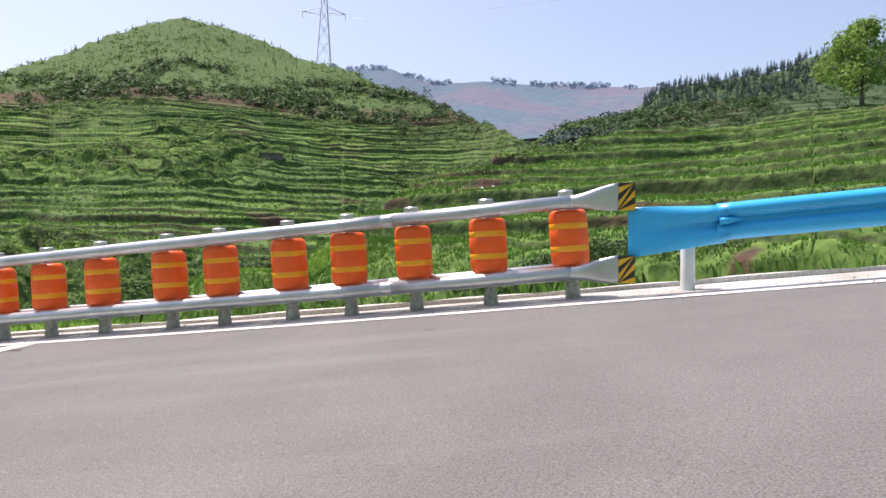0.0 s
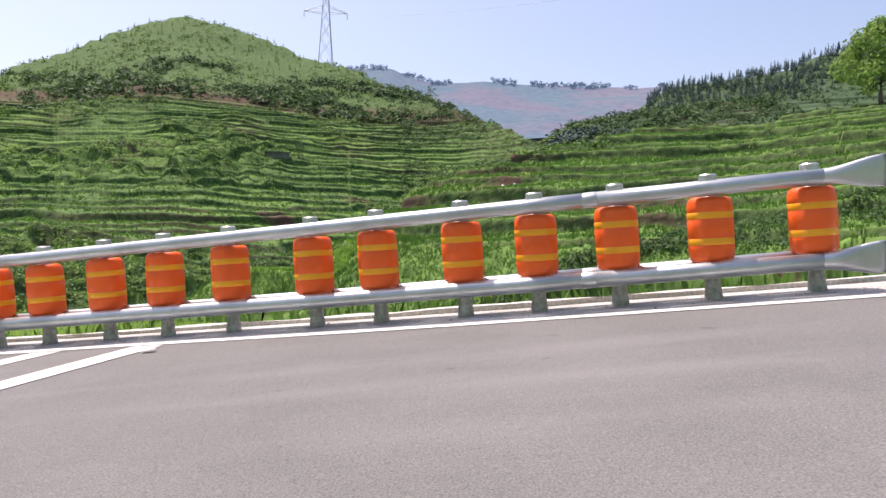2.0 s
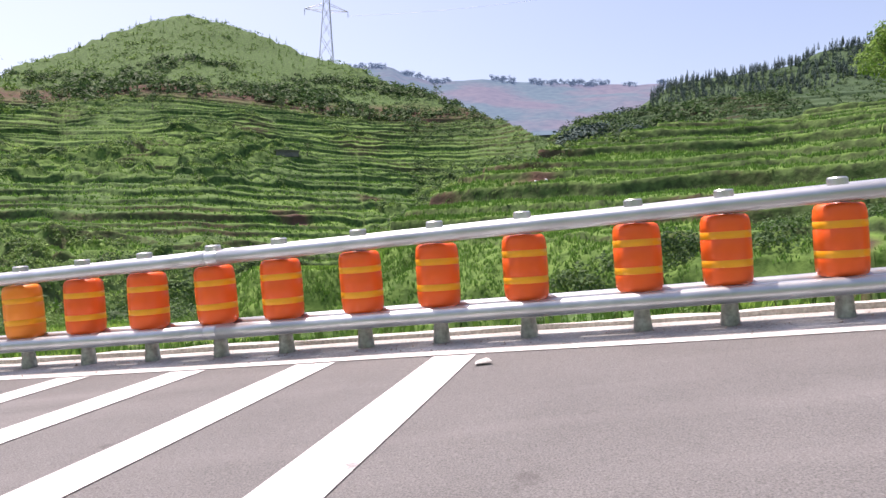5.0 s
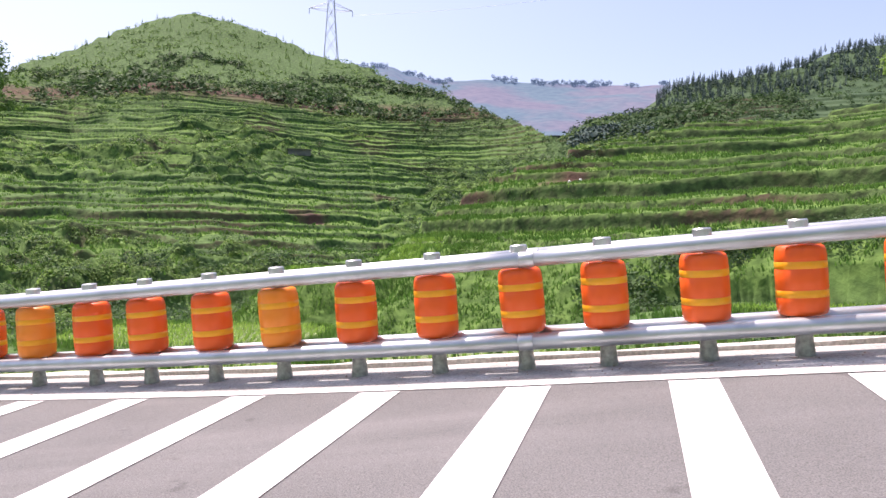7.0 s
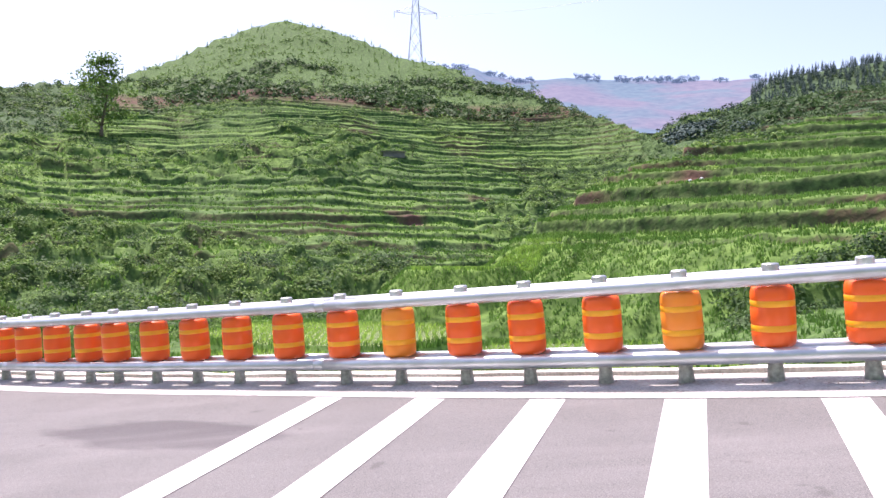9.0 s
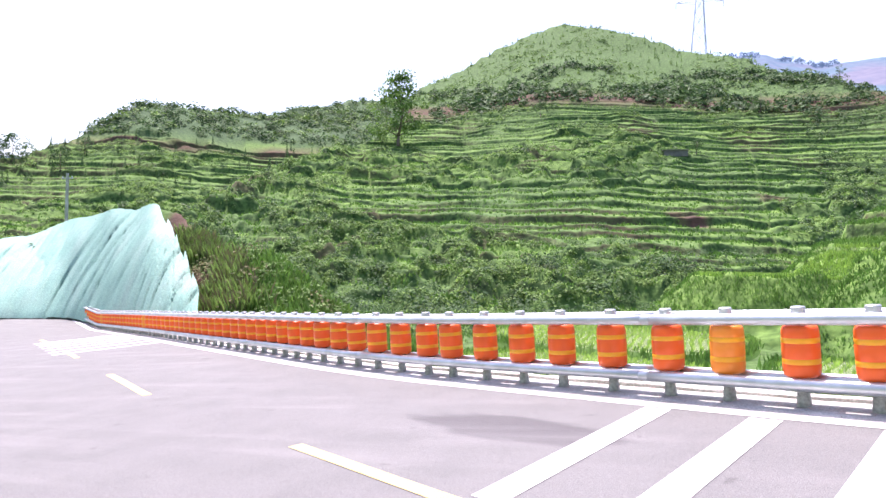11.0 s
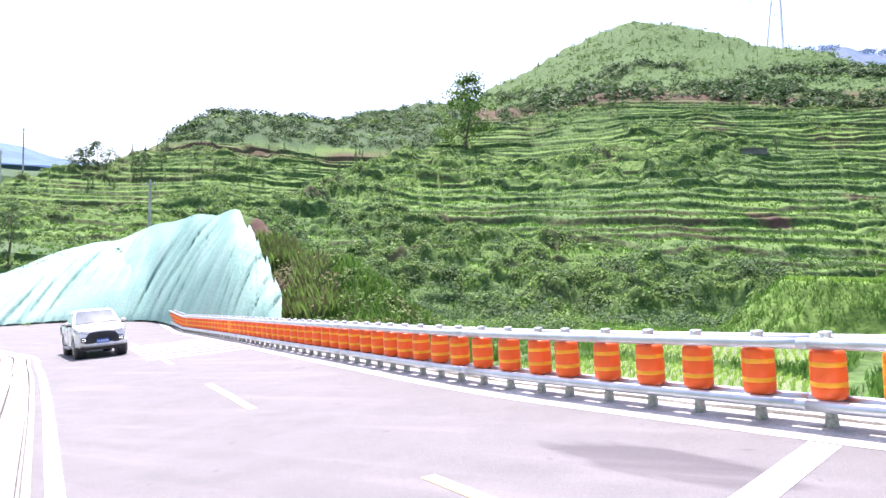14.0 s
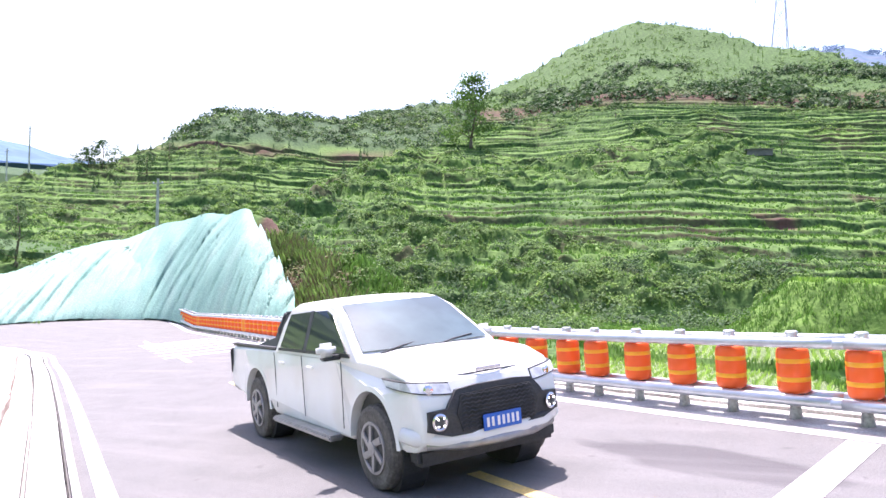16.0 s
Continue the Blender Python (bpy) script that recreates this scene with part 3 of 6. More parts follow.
# ---- road ----
def strip_object(name, line, d0, d1, lift, mat, side=1, rows=None, label="", category="", kind="structure", thick=0.0, rough=0.0):
    """A band that follows a plan line, between two offsets from it, on the road's surface."""
    L = np.asarray(line)
    T = np.gradient(L, axis=0)
    T /= np.linalg.norm(T, axis=1)[:, None]
    N = np.stack([-T[:, 1], T[:, 0]], 1) * side
    k = rows or 2
    V, Fc = [], []
    for i in range(len(L)):
        for j in range(k):
            d = d0 + (d1 - d0) * j / (k - 1)
            p = L[i] + N[i] * (d + rough * (1.6 * float(vnoise(np.array([i * 0.9 + 0.1]), np.array([j * 3.7]), 6)[0]) - 0.8))
            V.append((p[0], p[1], float(road_z(p[0], p[1])) + lift + rough * 0.5 * float(vnoise(np.array([i * 0.7]), np.array([j * 2.3 + 9]), 7)[0])))
    for i in range(len(L) - 1):
        for j in range(k - 1):
            a = i * k + j
            Fc.append((a, a + 1, a + k + 1, a + k))
    if thick:
        base = len(V)
        V += [(x, y, z - thick) for x, y, z in V]
        for i in range(len(L) - 1):
            a, b = i * k, i * k + k - 1
            Fc.append((a, a + k, a + k + base, a + base))
            Fc.append((b, b + base, b + k + base, b + k))
        e = (len(L) - 1) * k
        Fc.append(tuple([0, base, base + k - 1, k - 1]))
        Fc.append(tuple([e, e + k - 1, base + e + k - 1, base + e]))
    ob = mesh_object(name, V, Fc, mat)
    return tagged(ob, label, category, kind=kind)


def resample(line, step, s0=0.0, s1=None):
    L = np.asarray(line)
    s = np.r_[0, np.cumsum(np.linalg.norm(np.diff(L, axis=0), axis=1))]
    q = np.arange(s0, s1 if s1 is not None else s[-1], step)
    return np.stack([np.interp(q, s, L[:, 0]), np.interp(q, s, L[:, 1])], 1)


def build_road():
    n = 260
    so = np.r_[0, np.cumsum(np.linalg.norm(np.diff(OUTER, axis=0), axis=1))]
    si = np.r_[0, np.cumsum(np.linalg.norm(np.diff(INNER, axis=0), axis=1))]
    # pair the edges by plan position along the road
    O = resample(OUTER, so[-1] / n)
    V, Fc, k = [], [], 14
    for p in O:
        q = INNER[np.argmin(np.hypot(INNER[:, 0] - p[0], INNER[:, 1] - p[1]))]
        u = (q - p) / np.linalg.norm(q - p)
        for j in range(k):
            c = p - u * 0.15 + (q + u * 0.32 - p + u * 0.15) * j / (k - 1)
            V.append((c[0], c[1], float(road_z(c[0], c[1]))))
    for i in range(len(O) - 1):
        for j in range(k - 1):
            a = i * k + j
            Fc.append((a, a + k, a + k + 1, a + 1))
    road = mesh_object("road", V, Fc, asphalt_material(), smooth=True)
    tagged(road, "grey asphalt mountain road, dusty and faintly stained", "road", kind="structure")


def asphalt_material():
    """Asphalt with dust drifts, wheel wear and one damp stain."""
    m = M_ASPHALT
    nt = m.node_tree
    b = nt.nodes["Principled BSDF"]
    src = b.inputs["Base Color"].links[0].from_socket
    geo = nt.nodes.new("ShaderNodeNewGeometry")
    mp = nt.nodes.new("ShaderNodeMapping")
    mp.vector_type = "TEXTURE"
    mp.inputs["Location"].default_value = (-12.7, 7.65, -1.85)
    mp.inputs["Rotation"].default_value = (0, 0, radians(-22))
    mp.inputs["Scale"].default_value = (1.35, 0.42, 3)
    nt.links.new(geo.outputs["Position"], mp.inputs["Vector"])
    nz = nt.nodes.new("ShaderNodeTexNoise")
    nz.inputs["Scale"].default_value = 1.3
    nt.links.new(mp.outputs[0], nz.inputs["Vector"])
    ln = nt.nodes.new("ShaderNodeVectorMath")
    ln.operation = "LENGTH"
    nt.links.new(mp.outputs[0], ln.inputs[0])
    ad = nt.nodes.new("ShaderNodeMath")
    ad.operation = "ADD"
    nt.links.new(ln.outputs["Value"], ad.inputs[0])
    nt.links.new(nz.outputs["Fac"], ad.inputs[1])
    rg = nt.nodes.new("ShaderNodeMapRange")
    rg.inputs[1].default_value, rg.inputs[2].default_value, rg.inputs[3].default_value, rg.inputs[4].default_value = 1.35, 1.6, 0.75, 0.0
    nt.links.new(ad.outputs[0], rg.inputs[0])
    mx = nt.nodes.new("ShaderNodeMix")
    mx.data_type = "RGBA"
    nt.links.new(rg.outputs[0], mx.inputs[0])
    nt.links.new(src, mx.inputs[6])
    mx.inputs[7].default_value = (0.085, 0.08, 0.085, 1)
    mp2 = nt.nodes.new("ShaderNodeMapping")
    mp2.inputs["Rotation"].default_value = (0, 0, radians(28))
    mp2.inputs["Scale"].default_value = (0.2, 1.9, 1)
    nt.links.new(geo.outputs["Position"], mp2.inputs["Vector"])
    n2 = nt.nodes.new("ShaderNodeTexNoise")
    n2.inputs["Scale"].default_value, n2.inputs["Detail"].default_value = 1.0, 9
    nt.links.new(mp2.outputs[0], n2.inputs["Vector"])
    r2 = nt.nodes.new("ShaderNodeMapRange")
    r2.inputs[1].default_value, r2.inputs[2].default_value, r2.inputs[4].default_value = 0.52, 0.72, 0.26
    nt.links.new(n2.outputs["Fac"], r2.inputs[0])
    m2 = nt.nodes.new("ShaderNodeMix")
    m2.data_type = "RGBA"
    nt.links.new(r2.outputs[0], m2.inputs[0])
    nt.links.new(mx.outputs[2], m2.inputs[6])
    m2.inputs[7].default_value = (0.29, 0.28, 0.275, 1)
    n3 = nt.nodes.new("ShaderNodeTexNoise")
    n3.inputs["Scale"].default_value, n3.inputs["Detail"].default_value = 3.1, 5
    nt.links.new(geo.outputs["Position"], n3.inputs["Vector"])
    r3 = nt.nodes.new("ShaderNodeMapRange")
    r3.inputs[1].default_value, r3.inputs[2].default_value, r3.inputs[4].default_value = 0.69, 0.73, 0.45
    nt.links.new(n3.outputs["Fac"], r3.inputs[0])
    m3 = nt.nodes.new("ShaderNodeMix")
    m3.data_type = "RGBA"
    nt.links.new(r3.outputs[0], m3.inputs[0])
    nt.links.new(m2.outputs[2], m3.inputs[6])
    m3.inputs[7].default_value = (0.08, 0.075, 0.075, 1)
    nt.links.new(m3.outputs[2], b.inputs["Base Color"])
    return m


build_road()
edge = resample(RAIL, 0.4)
strip_object("verge", resample(RAIL, 0.35), -0.36, 0.40, 0.006, M_CONCRETE, rows=4, label="dusty grey concrete strip under the roller barrier", category="verge", thick=0.5)
strip_object("edging", resample(RAIL, 0.35), -0.50, -0.36, 0.03, M_KERB, rows=2, rough=0.05, label="pale rough concrete edging of the verge", category="kerb", thick=0.5)
strip_object("edge_line", edge, 0.405, 0.555, 0.006, M_LINE, label="white painted edge line", category="road marking")
strip_object("edge_line", resample(INNER, 0.4, 20), -0.09, 0.09, 0.006, M_LINE, -1, label="white painted edge line by the kerb", category="road marking")


def centre_dash(s0, s1):
    away = lambda s: float(np.interp(s, [2, 11, 15, 22, 32, 44], [4.2, 3.92, 3.55, 3.35, 3.25, 3.2]))
    pts = np.array([tuple(on_rail(s, away(s))[0].xy) for s in np.linspace(s0, s1, 9)])
    strip_object("centre_dash", pts, -0.075, 0.075, 0.006, M_YELLOW_LINE, label="yellow centre line dash on asphalt", category="road marking")


for a_, b_ in ((-7.4, -3.4), (2.12, 6.3), (11.1, 15.0), (20.2, 24.4), (30.5, 34.5), (40.5, 44.5)):
    centre_dash(a_, b_)


def cross_stripe(x_edge, length=3.1):
    """A transverse slowing stripe, slanting inwards from the edge line."""
    s = float(np.interp(-x_edge, -RAIL[:, 0], RAIL_S)) - S0
    p, t, n = on_rail(s, 0.6)
    v = (n - t * 0.005).normalized()
    slope = float(np.interp(x_edge, [-11.4, -9.3, -7.3, -6.0, -5.0, -4.05], [0.19, 0.213, 0.262, v.x / v.y, v.x / v.y, 0.25]))
    if x_edge > -20:
        v = Vector((-slope, -1, v.z / max(abs(v.y), 0.1))).normalized()
    V = []
    for j in range(7):
        c = p + v * (length * j / 6)
        for w in (-0.155, 0.155):
            q = c + t * w
            V.append((q.x, q.y, float(road_z(q.x, q.y)) + 0.006))
    mesh = mesh_object("slowing_stripe", V, [(2 * j, 2 * j + 1, 2 * j + 3, 2 * j + 2) for j in range(6)], M_LINE)
    tagged(mesh, "thick white transverse stripe painted on asphalt", "road marking", "slowing stripes", "structure")


for k in range(8):
    cross_stripe(-4.05 - 1.03 * k)
for k in range(7):
    cross_stripe(-29.0 - 1.2 * k)


# ---- kerb, drain and rubble on the inner side ----
I2 = resample(INNER, 0.5, 38)
strip_object("kerb_face", I2, -0.30, -0.22, 0.05, M_CONCRETE, -1, thick=0.4, label="grey concrete kerb beside the road", category="kerb")
strip_object("kerb_slot", I2, -0.36, -0.30, -0.12, M_CONCRETE, -1, thick=0.2, label="narrow dark drainage slot behind the kerb", category="drain")
strip_object("kerb_top", I2, -0.70, -0.36, 0.11, M_KERB, -1, rows=3, thick=0.8, label="pale smooth concrete drain shoulder", category="kerb")
strip_object("drain_slot", I2, -0.76, -0.70, -0.15, M_CONCRETE, -1, thick=0.2, label="dark joint between the drain slabs", category="drain")
strip_object("drain_cover", I2, -1.14, -0.76, 0.08, M_KERB, -1, thick=0.5, label="pale concrete slab over the roadside drain", category="drain")
strip_object("drain_wall", I2, -1.75, -1.14, 0.24, M_RUBBLE, -1, rows=4, thick=0.9, rough=0.06, label="rough brown stone wall of the roadside drain", category="wall")
strip_object("rubble_bank", I2, -5.0, -1.75, 0.25, M_RUBBLE, -1, rows=8, thick=0.6, label="loose stony soil heaped beside the drain", category="rubble")


# ---- roller barrier ----
POST_S = [0.0, 0.74, 1.44, 2.08, 2.69, 3.43, 4.03, 4.87, 5.57, 6.21, 6.92, 7.54, 8.24, 8.94, 9.64, 10.33, 11.04, 11.70, 12.45, 13.14, 13.90, 14.67,
          15.35, 16.07, 16.81, 17.41, 18.15, 18.9, 19.61, 20.33, 21.07, 21.8]
random.seed(3)
while POST_S[-1] < 56.6:
    POST_S.append(POST_S[-1] + 0.7 + random.uniform(-0.05, 0.05))


def roller_bm():
    """A soft-edged drum with shallow seams at the two film bands."""
    prof = [(0.07, 0.0), (0.135, 0.004), (0.158, 0.018), (0.168, 0.045), (0.171, 0.1), (0.1715, 0.125), (0.169, 0.13), (0.169, 0.185), (0.1725, 0.19),
            (0.1725, 0.325), (0.169, 0.33), (0.169, 0.385), (0.1715, 0.39), (0.170, 0.42), (0.166, 0.458), (0.155, 0.486), (0.132, 0.499), (0.07, 0.503)]
    return lathe_bm(prof, 28)


def build_barrier():
    root = new("roller_barrier")
    p, t, n = on_rail(0)
    tagged(root, "galvanised steel safety barrier with orange rollers along the road edge", "crash barrier")
    post_bm = lathe_bm([(0.072, -0.15), (0.070, 0.02), (0.062, 0.10), (0.057, 0.16), (0.055, 0.93)], 16)
    post0 = part("post", post_bm, M_POST, root, smooth=True)
    cap0 = part("cap", lathe_bm([(0.05, 0.88), (0.066, 0.908), (0.068, 0.912), (0.068, 0.966), (0.058, 0.976)], 20), M_GALV, post0, "round steel post cap", smooth=False)
    r0 = part("roller", roller_bm(), M_ORANGE, root, smooth=True)
    band_bm = lambda z: lathe_bm([(0.168, z), (0.1722, z + 0.004), (0.1722, z + 0.049), (0.168, z + 0.053)], 28)
    b0 = part("band", band_bm(0.131), M_BAND, r0, "yellow reflective film", smooth=True)
    b1 = part("band", band_bm(0.331), M_BAND, r0, smooth=True)
    bush_me = part("bushing", lathe_bm([(0.09, -0.02), (0.1, -0.018), (0.1, 0.0), (0.09, 0.002)], 16), M_DARK_RUBBER, r0)
    pale = r0.data.copy()
    pale.materials[0] = M_ORANGE_PALE
    rng = random.Random(5)
    for i, s in enumerate(POST_S):
        p, t, n = on_rail(s)
        nx, ny = 0.075, 0.023
        z = Vector((-nx, -ny, 1)).normalized()
        x = (t - z * t.dot(z)).normalized()
        y = z.cross(x)
        m = Matrix((x, y, z)).transposed().to_4x4()
        m.translation = p + Vector((nx, ny, 0)) * 0.93
        tilt = pose(0, 0, 0, rng.uniform(-0.8, 0.8), rng.uniform(-0.8, 0.8), 0)
        turn = pose(0, 0, 0.297, rng.uniform(-0.7, 0.7), rng.uniform(-0.7, 0.7), rng.uniform(0, 360))
        if i == 0:
            post0.matrix_basis, r0.matrix_basis = m @ tilt, m @ tilt @ turn
            continue
        q = shared("post", post0.data, root, m @ tilt)
        shared("cap", cap0.data, q, label="round steel post cap")
        r = shared("roller", pale if i in (18, 14, 55, 70) else r0.data, root, m @ tilt @ turn, "faded paler orange roller" if i in (18, 14, 55, 70) else "")
        shared("band", b0.data, r, label="yellow reflective film")
        shared("band", b1.data, r, label="yellow reflective film")
        shared("bushing", bush_me.data, r)
    # the four tubes, in lengths of six metres with sleeves at the joints
    end = POST_S[-1] + 0.25
    cuts = [-0.05, 1.62] + [1.62 + 5.84 * k for k in range(1, 10) if 1.62 + 5.84 * k < end - 1] + [end]
    for h, rad in ((0.852, 0.058), (0.232, 0.062)):
        for off in (0.135, -0.135):
            for a, b in zip(cuts, cuts[1:]):
                pts = []
                for s in np.linspace(a, b, max(3, int((b - a) / 0.45))):
                    p, t, n = on_rail(s, off)
                    c = on_rail(s)[0]
                    pts.append((p.x, p.y, c.z + h + (0.03 if off < 0 else 0)))
                part("rail_tube", tube_bm(pts, rad, 16), M_GALV, root, smooth=True)
            for c_ in cuts[1:-1]:
                pts = []
                for s in (c_ - 0.055, c_ - 0.05, c_ + 0.05, c_ + 0.055):
                    p, t, n = on_rail(s, off)
                    pts.append((p.x, p.y, on_rail(s)[0].z + h + (0.03 if off < 0 else 0)))
                part("joint_sleeve", tube_bm(pts, [rad, rad + 0.002, rad + 0.002, rad], 16), M_GALV, root, smooth=True)
    # flattened flaring ends with hazard film
    for h, rad in ((0.852, 0.058), (0.232, 0.062)):
        bm = bmesh.new()
        rings = []
        for u in np.linspace(0, 1, 9):
            s = -0.05 - 0.40 * u
            p, t, n = on_rail(s, 0.135 + 0.05 * u)
            f = u * u * (3 - 2 * u)
            hw, hh = rad * (1 - f) + 0.022 * f, rad * (1 - f) + 0.118 * f
            e = 2 + 2.5 * f
            ring = []
            for k in range(16):
                ang = 2 * math.pi * k / 16
                cx, cz = math.cos(ang), math.sin(ang)
                cx = math.copysign(abs(cx) ** (2 / e), cx)
                cz = math.copysign(abs(cz) ** (2 / e), cz)
                ring.append(bm.verts.new((p.x + n.x * cx * hw, p.y + n.y * cx * hw, on_rail(s)[0].z + h + cz * hh)))
            rings.append(ring)
        for a, b in zip(rings, rings[1:]):
            for k in range(16):
                bm.faces.new((a[k], a[(k + 1) % 16], b[(k + 1) % 16], b[k]))
        bm.faces.new(rings[-1])
        flare = part("flared_end", bm, M_GALV, root, "flattened fishtail end of the steel tube", smooth=True)
        s0, s1 = -0.45, -0.585
        pa, t, n = on_rail(s0, 0.185)
        pb = on_rail(s1, 0.19)[0]
        base = on_rail(s0)[0].z + h
        v = Vector((pb.x - pa.x, pb.y - pa.y, 0))
        w = Vector((n.x, n.y, 0)) * 0.02

        def plate(poly, out, mat, nm, lab):
            q = bmesh.new()
            f_ = [q.verts.new(Vector((pa.x, pa.y, base)) + v * a_ + Vector((0, 0, (b_ - 0.5) * 0.235)) + w * out) for a_, b_ in poly]
            g_ = [q.verts.new(Vector((pa.x, pa.y, base)) + v * a_ + Vector((0, 0, (b_ - 0.5) * 0.235)) - w * out) for a_, b_ in poly]
            q.faces.new(f_)
            q.faces.new(g_[::-1])
            k_ = len(poly)
            for i_ in range(k_):
                q.faces.new((f_[i_], f_[(i_ + 1) % k_], g_[(i_ + 1) % k_], g_[i_]))
            part(nm, q, mat, flare, lab)
        plate([(0, 0), (1, 0), (1, 1), (0, 1)], 1.0, M_YELLOW_BAND, "hazard_plate", "yellow hazard film")
        for k in range(4):
            c0 = -0.72 + 0.52 * k
            lo = lambda a_: c0 + 0.95 * a_
            poly = [(0, min(max(lo(0), 0), 1)), (1, min(max(lo(1), 0), 1)), (1, min(max(lo(1) + 0.27, 0), 1)), (0, min(max(lo(0) + 0.27, 0), 1))]
            if poly[2][1] - poly[1][1] > 0.02 or poly[3][1] - poly[0][1] > 0.02:
                plate(poly, 1.12, M_BLACK_BAND, "hazard_stripe", "black diagonal hazard stripe")


build_barrier()


# ---- blue beam guardrail ----
def build_blue_rail():
    root = tagged(new("beam_guardrail"), "blue corrugated steel guardrail on white posts", "guardrail")
    prof = [(0.0, -0.155), (0.02, -0.15), (0.075, -0.115), (0.082, -0.085), (0.075, -0.055), (0.012, -0.018), (0.005, 0.0), (0.012, 0.018), (0.075, 0.055), (0.082, 0.085), (0.075, 0.115), (0.02, 0.15), (0.0, 0.155)]

    def beam(s0, s1, wide0, wide1, flat0, flat1, lift, nm, out=0.0, lab=""):
        bm = bmesh.new()
        rows = []
        N = max(4, int(abs(s1 - s0) / 0.12))
        for i in range(N + 1):
            u = i / N
            s = s0 + (s1 - s0) * u
            p, t, n = on_rail(s, 0.0)
            k = u * u * (3 - 2 * u)
            wd, fl = wide0 + (wide1 - wide0) * k, flat0 + (flat1 - flat0) * k
            for th in (0.0, -0.008):
                rows.append([bm.verts.new((p.x + n.x * (a * fl + 0.16 + out + th), p.y + n.y * (a * fl + 0.16 + out + th), p.z + lift + b * wd)) for a, b in prof])
        k = len(prof)
        for i in range(N):
            for o in (0, 1):
                a, b = rows[2 * i + o], rows[2 * i + 2 + o]
                for j in range(k - 1):
                    bm.faces.new((a[j], a[j + 1], b[j + 1], b[j]))
            for j in (0, k - 1):
                bm.faces.new((rows[2 * i][j], rows[2 * i + 1][j], rows[2 * i + 3][j], rows[2 * i + 2][j]))
        for r in (0, 2 * N):
            for j in range(k - 1):
                bm.faces.new((rows[r][j], rows[r][j + 1], rows[r + 1][j + 1], rows[r + 1][j]))
        return part(nm, bm, M_BLUE, root, lab, smooth=True)
    beam(-1.24, -7.9, 1.0, 1.0, 1.0, 1.0, 0.555, "beam")
    beam(-0.53, -1.32, 1.36, 1.04, 0.12, 0.9, 0.535, "end_wing", 0.012, "flat flared blue end wing with folded edges")
    bm = tube_bm([tuple(on_rail(s, 0.235)[0] + Vector((0, 0, 0.57))) for s in (-1.26, -1.32, -1.42)], [0.035, 0.03, 0.012], 10)
    part("lap_tongue", bm, M_BLUE, root, smooth=True)
    for s in (-0.98, -1.12, -1.28):
        for dz in (-0.145, 0.105):
            p, t, n = on_rail(s, 0.19)
            part("bolt", lathe_bm([(0.012, -0.01), (0.012, 0.006), (0.006, 0.012)], 8, Matrix.Translation(p + Vector((0, 0, 0.57 + dz))) @ n.to_track_quat("Z", "Y").to_matrix().to_4x4()), M_BLUE, root)
    for s in (-1.03, -5.1):
        p, t, n = on_rail(s, 0.05)
        q = part("post", lathe_bm([(0.062, -0.3), (0.061, 0.0), (0.06, 0.56), (0.05, 0.58)], 20, Matrix.Translation(p)), M_WHITE_POST, root, "white enamelled round post", smooth=True)


build_blue_rail()


